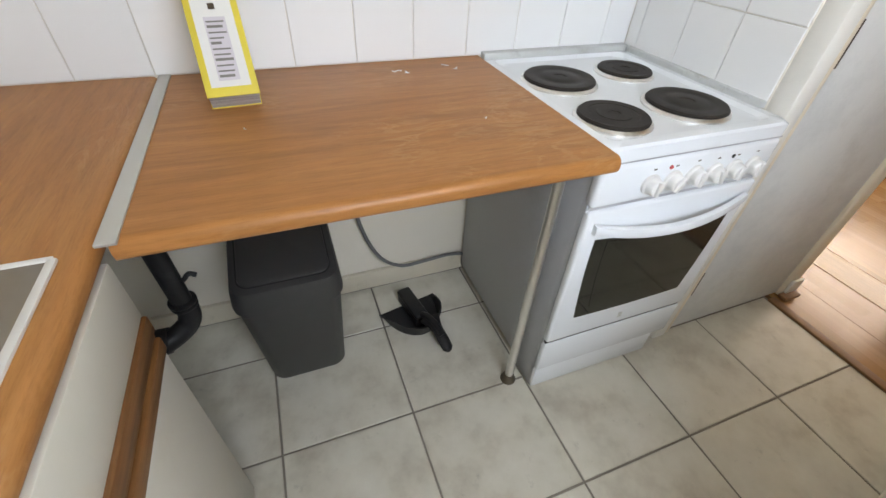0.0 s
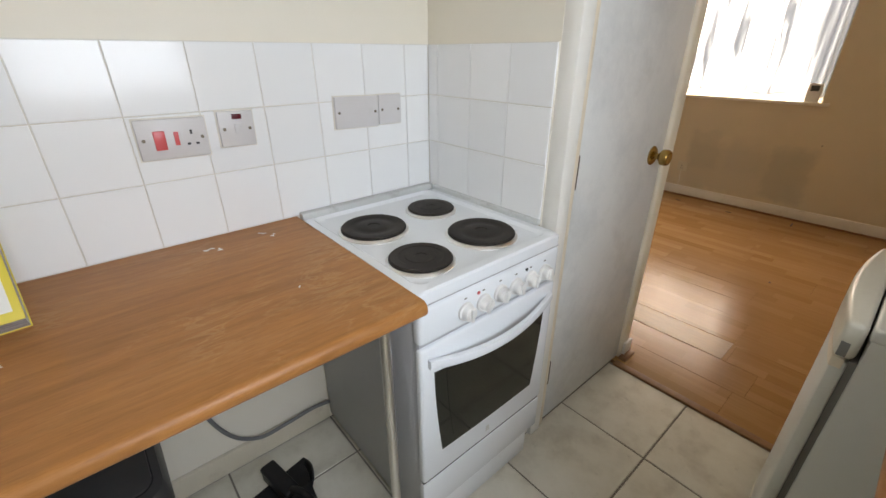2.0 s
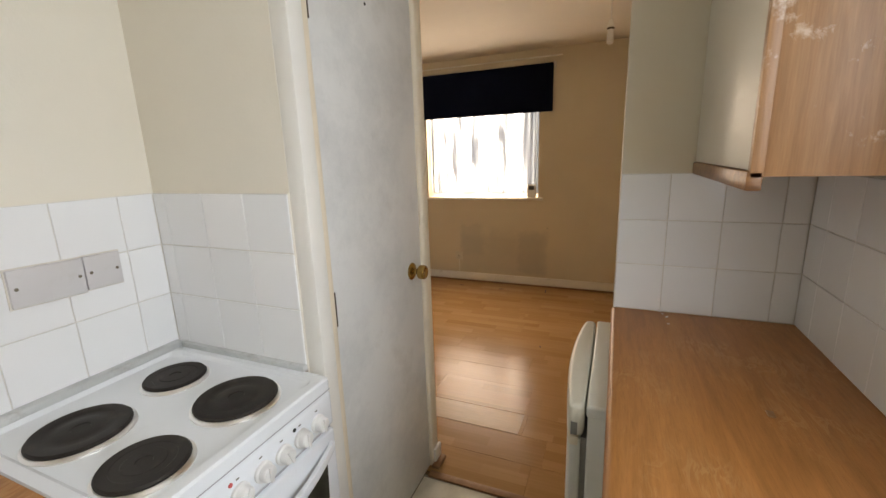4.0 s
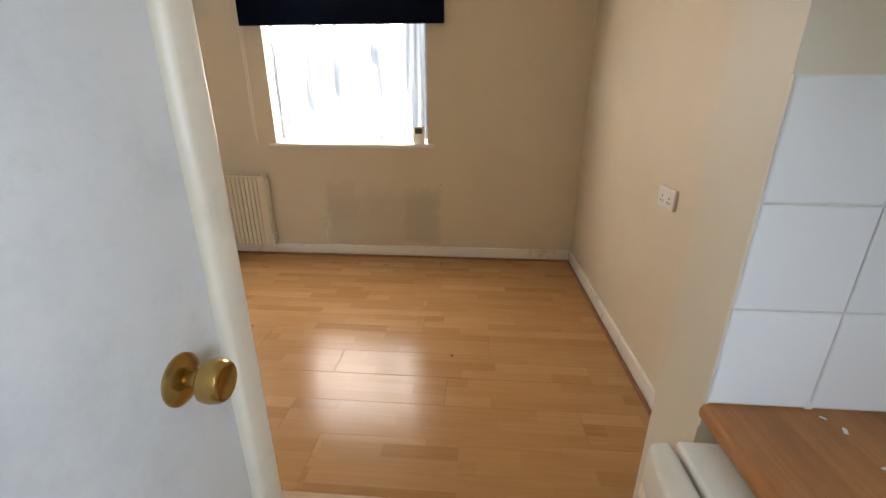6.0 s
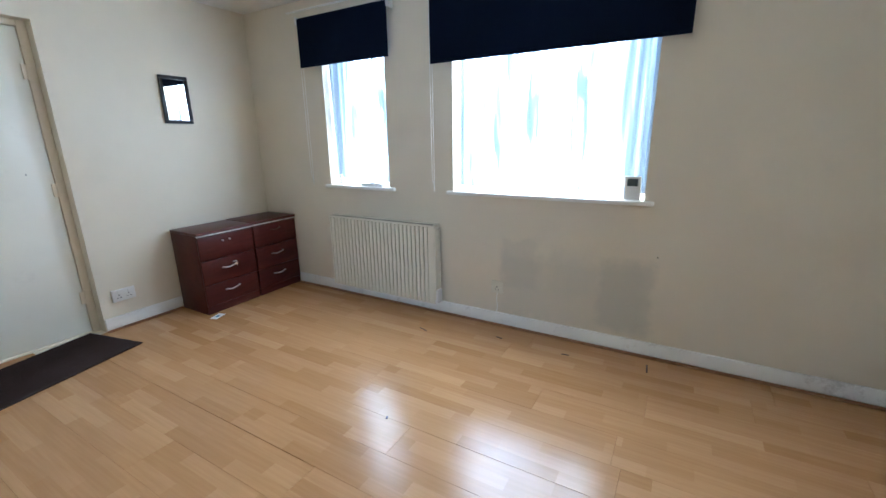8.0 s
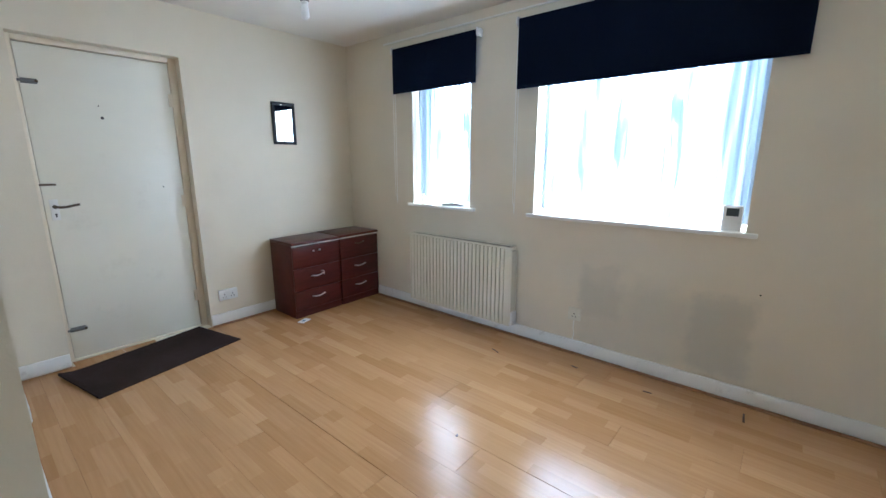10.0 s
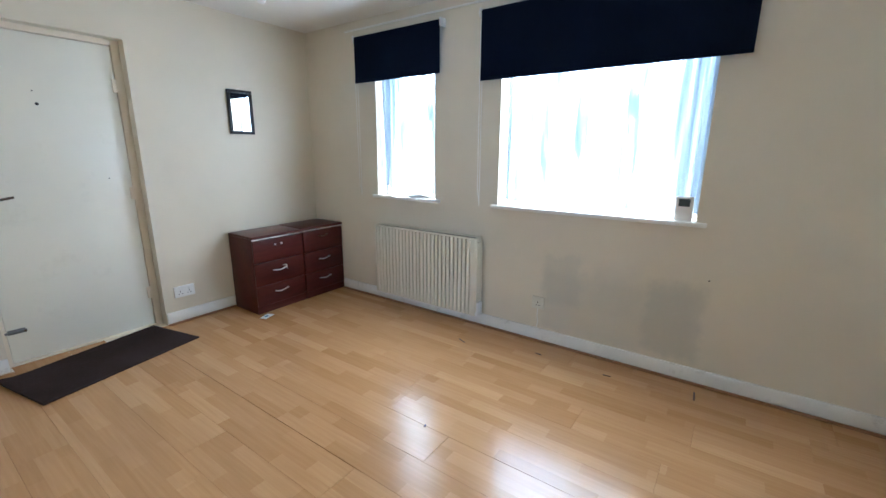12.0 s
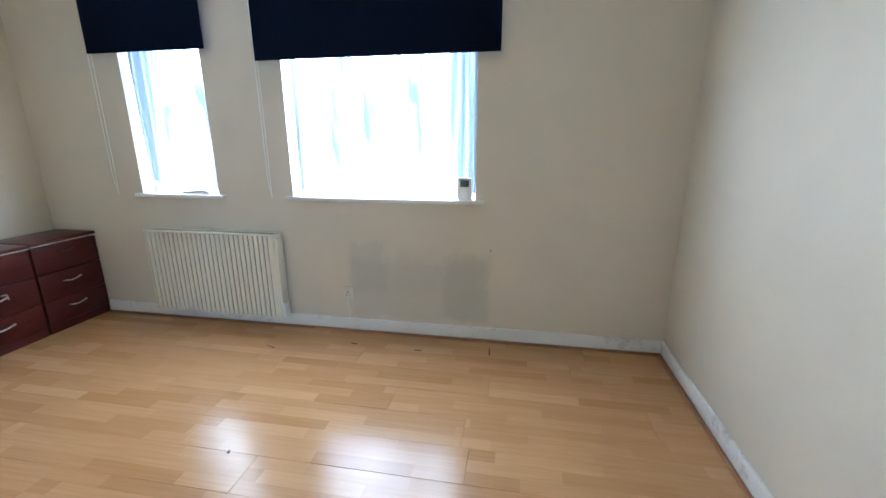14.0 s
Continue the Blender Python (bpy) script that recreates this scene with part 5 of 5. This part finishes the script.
def carton():
    """A yellow booklet pad leaning on the tiles."""
    b = thing("yellow_booklet", (-1.176, -0.278, WT + 0.0382), "yellow booklet pad with a white label leaning on the tiles", "booklet")
    b.rotation_euler = (radians(-43), 0, radians(4))
    w, l, t = 0.095, 0.335, 0.055
    part("front_cover", box(-w / 2, w / 2, -0.0, 0.003, 0.0, l, 0.0008), YELLOW, b, "bright yellow card cover", True, True)
    part("page_block", box(-w / 2 + 0.002, w / 2 - 0.002, 0.003, t - 0.003, 0.002, l - 0.002), PAGES, b, "grey striped page edges", True, True)
    part("back_cover", box(-w / 2, w / 2, t - 0.003, t, 0.0, l, 0.0008), YELLOW, b, "bright yellow card cover", True, True)
    lab = part("label", box(-w / 2 + 0.012, w / 2 - 0.012, -0.0008, 0.001, 0.018, 0.19), PAPER, b, "white label panel", True, True)
    part("symbol", box(-0.006, 0.006, -0.0013, -0.0005, 0.17, 0.182), BRONZE, lab, "small dark square mark", True, True)
    rnd = random.Random(5)
    part("print_panel", box(-0.019, 0.019, -0.0013, -0.0005, 0.03, 0.155), LILAC, lab, "pale printed text panel", True, True)
    for k in range(11):
        z = 0.036 + k * 0.0108
        part("text_bar", box(-0.016, -0.016 + rnd.uniform(0.018, 0.033), -0.0017, -0.0012, z, z + (0.003 if k % 3 else 0.005)), SEAL_GREY, lab, "", False, True)
    for z, w, hh in ((0.215, 0.026, 0.02), (0.244, 0.034, 0.014), (0.268, 0.02, 0.018), (0.295, 0.03, 0.012)):
        x = -w
        while x < w:
            k = rnd.uniform(0.004, 0.009)
            part("title_stroke", box(x, min(w, x + k), -0.0006, 0.001, z + rnd.uniform(-0.002, 0.002), z + hh), BRONZE, b, "", False, True)
            x += k + 0.0022


carton()


def cupboard_door():
    y = -0.562
    d = tagged(part("door_2", box(0.084, 0.662, y, y + 0.035, 0.012, 1.99, 0.003), DOOR_WHITE), "closed white painted cupboard door, scuffed and stained", "door", "", "structure")
    part("architrave", box(0.0, 0.056, y - 0.016, y + 0.04, 0.0, 2.03, 0.006), WHITE_GLOSS, d, "white painted architrave with chips")
    part("left_jamb", box(0.0565, 0.081, y - 0.010, y + 0.04, 0.0, 2.03, 0.004), CREAM_TRIM, d, "yellowed cream door jamb")
    part("right_jamb", box(0.665, 0.731, y - 0.014, y + 0.042, 0.0, 2.022, 0.012, 3), CREAM_TRIM, d, "cream painted jamb with a rounded edge")
    part("door_head", box(0.081, 0.665, y - 0.012, y + 0.04, 1.993, 2.03, 0.004), CREAM_TRIM, d, "cream painted door head")
    for z in (1.80, 0.99, 0.25):
        part("hinge", cyl((0.083, y - 0.004, z - 0.05), "z", 0.006, 0.10, None, 12), BRONZE, d, "small dark hinge")
    kx, kz = 0.577, 0.968
    k = part("rose", lathe([(0.034, 0), (0.034, 0.003), (0.028, 0.008), (0.016, 0.011), (0.012, 0.012)], 32, (kx, y, kz), "y-"), BRASS, d, "round brass rose")
    part("door_knob", lathe([(0.011, 0.01), (0.011, 0.024), (0.02, 0.03), (0.027, 0.036), (0.0285, 0.046), (0.027, 0.056), (0.0245, 0.06), (0.021, 0.061), (0.017, 0.0585), (0.004, 0.058)], 32, (kx, y, kz), "y-"), BRASS, k, "worn brass knob")
    part("screw_hole", cyl((0.36, y + 0.001, 1.86), "y", 0.005, -0.002, None, 10), DARK, d)


cupboard_door()
structure("baseboard_opening", box(0.670, 0.733, -0.590, -0.5765, 0.028, 0.092, 0.004), WHITE_GLOSS, "chipped white skirting end at the opening", "skirting", True)
blk = thing("wood_offcut", (0.68, -0.60, 0.009), "rough brown offcut of wooden beading at the threshold", "offcut")
part("block", box(0.648, 0.735, -0.612, -0.577, 0.0095, 0.027, 0.004), BEAD, blk)


def fridge():
    x0, x1, yb, yf, h = 0.14, 0.70, -1.80, -1.255, 0.80
    f = thing("undercounter_fridge", ((x0 + x1) / 2, -1.5, 0), "off-white undercounter fridge below the worktop", "fridge")
    part("cabinet", box(x0, x1, yb, yf, 0.03, h - 0.002, 0.006), FRIDGE_WHITE, f)
    part("top_panel", box(x0 - 0.002, x1 + 0.002, yb, yf + 0.004, h - 0.034, h, 0.008, 3), FRIDGE_WHITE, f)
    bow = [(x0 + (x1 - x0) * k / 16, -1.214 + 0.024 * (1 - (k / 8 - 1) ** 2)) for k in range(17)]

    def bowed(back, z0, z1, grow, bevel, seg):
        """A slab with a bowed front and softened edges."""
        bm = bmesh.new()
        pts = [(x1 + grow, back), (x0 - grow, back)] + [(x + (grow if x > 0.42 else -grow), y + grow) for x, y in bow]
        lo = [bm.verts.new((x, y, z0)) for x, y in pts]
        hi = [bm.verts.new((x, y, z1)) for x, y in pts]
        bm.faces.new(lo)
        bm.faces.new(hi[::-1])
        for k in range(len(pts)):
            q = (k + 1) % len(pts)
            bm.faces.new((lo[k], hi[k], hi[q], lo[q]))
        bmesh.ops.recalc_face_normals(bm, faces=bm.faces[:])
        sharp = [e for e in bm.edges if e.calc_face_angle(0) > 0.9]
        bmesh.ops.bevel(bm, geom=sharp, offset=bevel, segments=seg, profile=0.5, affect="EDGES")
        return bm

    d = part("fridge_door", bowed(yf + 0.014, 0.07, h - 0.098, 0, 0.006, 2), FRIDGE_WHITE, f, "", True)
    part("door_cap", bowed(yf + 0.008, h - 0.092, h - 0.002, 0.003, 0.014, 4), CREAM_PLASTIC, d, "yellowed cream door cap", True)
    part("corner_cap", bowed(yf + 0.02, h - 0.118, h - 0.0925, 0.002, 0.004, 2), CREAM_TRIM, d, "yellowed corner strip under the cap", True)
    part("bottom_cap", bowed(yf + 0.012, 0.052, 0.075, 0.002, 0.005, 2), CREAM_PLASTIC, d, "cream bottom strip", True)
    part("door_seal", box(x0 + 0.006, x1 - 0.006, yf, yf + 0.0145, 0.08, h - 0.095), SEAL_GREY, d, "grey rubber door seal")
    part("corner_badge", box(x0 - 0.0035, x0 - 0.001, -1.232, -1.216, h - 0.085, h - 0.05), SEAL_GREY, d, "small grey badge")
    part("kick_plate", box(x0 + 0.01, x1 - 0.01, yf - 0.02, yf - 0.005, 0.0, 0.06, 0.003), FRIDGE_WHITE, f)
    for fx in (x0 + 0.05, x1 - 0.05):
        for fy in (yb + 0.06, yf - 0.05):
            part("foot", cyl((fx, fy, 0), "z", 0.018, 0.034, None, 14), BLACK_PLASTIC, f)


fridge()
rw = rolled_top("worktop", -0.5, TX - 0.003, KY + 0.003, -1.296, "+y", "oak-effect laminate worktop over the fridge")
part("end_panel", box(-0.498, -0.48, KY + 0.02, -1.32, 0.0, WT - 0.037, 0.001), CABINET_CREAM, rw, "cream end panel")
for k, (x, y, w, hh) in enumerate(((0.731, -1.452, 0.012, 0.014), (0.685, -1.472, 0.012, 0.002), (0.71, -1.46, 0.008, 0.002), (0.62, -1.47, 0.009, 0.002))):
    f = thing("plaster_crumb", (x, y, WT), "dried white plaster crumbs stuck on the worktop", "debris", "crumbs on the worktop")
    f.rotation_euler = (0, 0, 0 if k == 0 else k * 1.1)
    bm = box(-w / 5, w / 5, -w / 2, w / 2, 0, hh, 0.0007)
    bmesh.ops.subdivide_edges(bm, edges=bm.edges[:], cuts=3, use_grid_fill=True)
    for v in bm.verts:
        n = noise.noise_vector(Vector((v.co.x * 70 + k, v.co.y * 70, v.co.z * 50)))
        v.co += Vector((n.x * w * 0.16, n.y * w * 0.3, max(-v.co.z, n.z * hh * 0.3)))
        v.co.z = max(0.0, v.co.z)
    part("crumb", bm, PAPER, f, "", True, True)
f = thing("brown_chip", (0.16, -1.62, WT), "small dark brown chip on the worktop", "debris")
part("chip", box(-0.012, 0.012, -0.007, 0.007, 0, 0.003, 0.001), BEAD, f, "", True, True)


def wall_cabinet():
    x0, x1, yf, z0, z1 = 0.115, TX - 0.003, -1.518, 1.352, 2.06
    c = thing("wall_cabinet", ((x0 + x1) / 2, KY, z0), "oak-effect wall cabinet with a cream door", "cabinet")
    part("carcass", box(x0, x1, KY + 0.002, yf - 0.02, z0, z1, 0.001), OAK_DOOR, c, "oak-effect cabinet end, scuffed pale")
    part("end_lipping", box(x0 - 0.001, x0 + 0.017, yf - 0.02, yf + 0.001, z0 - 0.002, z1, 0.001), OAK_DOOR, c, "oak edge lipping")
    part("cabinet_door", box(x0 + 0.018, x1 - 0.002, yf - 0.018, yf, z0 + 0.012, z1, 0.001), CABINET_CREAM, c, "cream laminate door")
    part("pelmet", box(x0 - 0.001, x1 - 0.001, yf - 0.02, yf + 0.006, z0 - 0.026, z0 + 0.010, 0.003), OAK_TRIM, c, "dark oak rail under the door")


wall_cabinet()

# ---------------- tiles and boards ----------------
P, TG, TT = 0.156, 0.0022, 0.007


def tile_mesh(w, h, t, mater, name, bev=0.0015):
    """One tile, its face towards -y, centred."""
    bm = bmesh.new()
    b = bev
    back = [bm.verts.new((sx * w / 2, 0, sz * h / 2)) for sx, sz in ((-1, -1), (1, -1), (1, 1), (-1, 1))]
    side = [bm.verts.new((sx * w / 2, -(t - b), sz * h / 2)) for sx, sz in ((-1, -1), (1, -1), (1, 1), (-1, 1))]
    face = [bm.verts.new((sx * (w / 2 - b), -t, sz * (h / 2 - b))) for sx, sz in ((-1, -1), (1, -1), (1, 1), (-1, 1))]
    for r, s in ((back, side), (side, face)):
        for i in range(4):
            bm.faces.new((r[i], r[(i + 1) % 4], s[(i + 1) % 4], s[i]))
    bm.faces.new(face)
    bmesh.ops.recalc_face_normals(bm, faces=bm.faces)
    me = bpy.data.meshes.new(name)
    bm.to_mesh(me)
    bm.free()
    me.materials.append(mater)
    return me


mesh_cache = {}


def tile_at(name, wall, w, h, t, mater, at, turn, bev=0.0015):
    key = (name, round(w, 3), round(h, 3), mater.name)
    if key not in mesh_cache:
        mesh_cache[key] = tile_mesh(w, h, t, mater, name, bev)
    ob = new(name, mesh_cache[key])
    ob.parent = wall
    ob.matrix_basis = Matrix.Translation(at) @ turn
    return ob


def spans(a, b, first):
    """Splits a..b at joints of the tile pitch through first."""
    k = math.floor((a - first) / P)
    cuts = [a] + [first + P * i for i in range(k, k + 60) if a + 0.012 < first + P * i < b - 0.012] + [b]
    return list(zip(cuts, cuts[1:]))


def tiled(wall, origin, along, length_spans, rows, normal_turn):
    rnd = random.Random(len(wall.name))
    for a, b in length_spans:
        for c, d in rows:
            m = (a + b) / 2
            at = origin(m, (c + d) / 2)
            wob = Matrix.Rotation(radians(rnd.uniform(-0.25, 0.25)), 4, "X") @ Matrix.Rotation(radians(rnd.uniform(-0.25, 0.25)), 4, "Z")
            tile_at("wall_tile", wall, b - a - TG, d - c - TG, TT, TILE, at, normal_turn @ wob)


ROWS = [(0.850, 1.016), (1.016, 1.172), (1.172, 1.328)]
W = bpy.data.objects
back, side, endw, rear = W["wall_kitchen_back"], W["wall_cupboard_side"], W["wall_partition_end"], W["wall_kitchen_rear"]
part("grout_bed", box(KX, 0.0, -0.0045, 0.0, 0.80, 1.329), GROUT, back, "dirty grout")
part("grout_bed", box(-0.0045, 0.0, -0.524, -0.0046, 0.80, 1.329), GROUT, side, "dirty grout")
part("grout_bed", box(TX - 0.0045, TX, KY, -1.302, 0.80, 1.329), GROUT, endw, "dirty grout")
part("grout_bed", box(-0.17, TX - 0.0046, KY, KY + 0.0045, 0.80, 1.329), GROUT, rear, "dirty grout")
tiled(back, lambda m, z: (m, -0.001, z), "x", spans(KX, -0.0075, -0.105), ROWS, Matrix())
tiled(side, lambda m, z: (-0.001, m, z), "y", spans(-0.524, -0.0075, -0.057), ROWS, Matrix.Rotation(radians(-90), 4, "Z"))
tiled(endw, lambda m, z: (TX - 0.001, m, z), "y", spans(KY + 0.0075, -1.303, -1.453), ROWS, Matrix.Rotation(radians(-90), 4, "Z"))
tiled(rear, lambda m, z: (m, KY + 0.001, z), "x", spans(-0.17, TX - 0.0075, 0.62), ROWS, Matrix.Rotation(radians(180), 4, "Z"))

FLAT = Matrix.Rotation(radians(-90), 4, "X")
xs = [0.611 - 0.379 * k for k in range(8)]
ys = [-0.902 + 0.345 * k for k in range(-3, 4)]
xs = sorted([x for x in xs if KX < x < 0.605] + [KX, 0.604])
ys = sorted([y for y in ys if KY < y < -0.02] + [KY, -0.001])
rnd = random.Random(2)
for a, b in zip(xs, xs[1:]):
    for c, d in zip(ys, ys[1:]):
        tile_at("floor_tile", floor_k, b - a - 0.006, d - c - 0.006, 0.006, FLOOR_TILE, ((a + b) / 2, (c + d) / 2, -0.0056 + rnd.uniform(-0.0006, 0.0006)), FLAT, 0.002)

BW, BL = 0.2, 1.28
x = 0.642
row = 0
rnd = random.Random(9)
edges = [0.642, 0.83, 1.023, 1.20, 1.47, 1.67, 1.868, 2.066, 2.266, 2.466, 2.666, 2.866, 3.066, 3.266, 3.466]
OFFS = {3: -0.32, 4: -0.13, 5: -0.815, 6: -0.24}
for a, b in zip(edges, edges[1:]):
    start = OFFS.get(row, YR - rnd.uniform(0.05, 1.1))
    while start > YR:
        start -= BL
    y = start
    while y < YL + 0.12:
        c, d = max(y, YR + 0.001), min(y + BL, YL + 0.12)
        if d - c > 0.02:
            lift = rnd.uniform(-0.0005, 0.0005)
            gap = 0.002 if b == 1.868 and y > -0.3 else 0.0006
            tile_at("floor_board", floor_l, b - a - gap, d - c - 0.0006, 0.006, LAMINATE, ((a + b - gap) / 2, (c + d) / 2, -0.006 + lift), FLAT, 0.0008)
        y += BL
    row += 1
tile_at("floor_board", floor_l, 0.268, 0.55, 0.006, LAMINATE, (1.335, -0.615, -0.0052), FLAT, 0.001)
tile_at("floor_board", floor_l, 0.172, 0.62, 0.006, LAMINATE_PALE, (1.1115, -0.58, -0.0044), FLAT, 0.001)
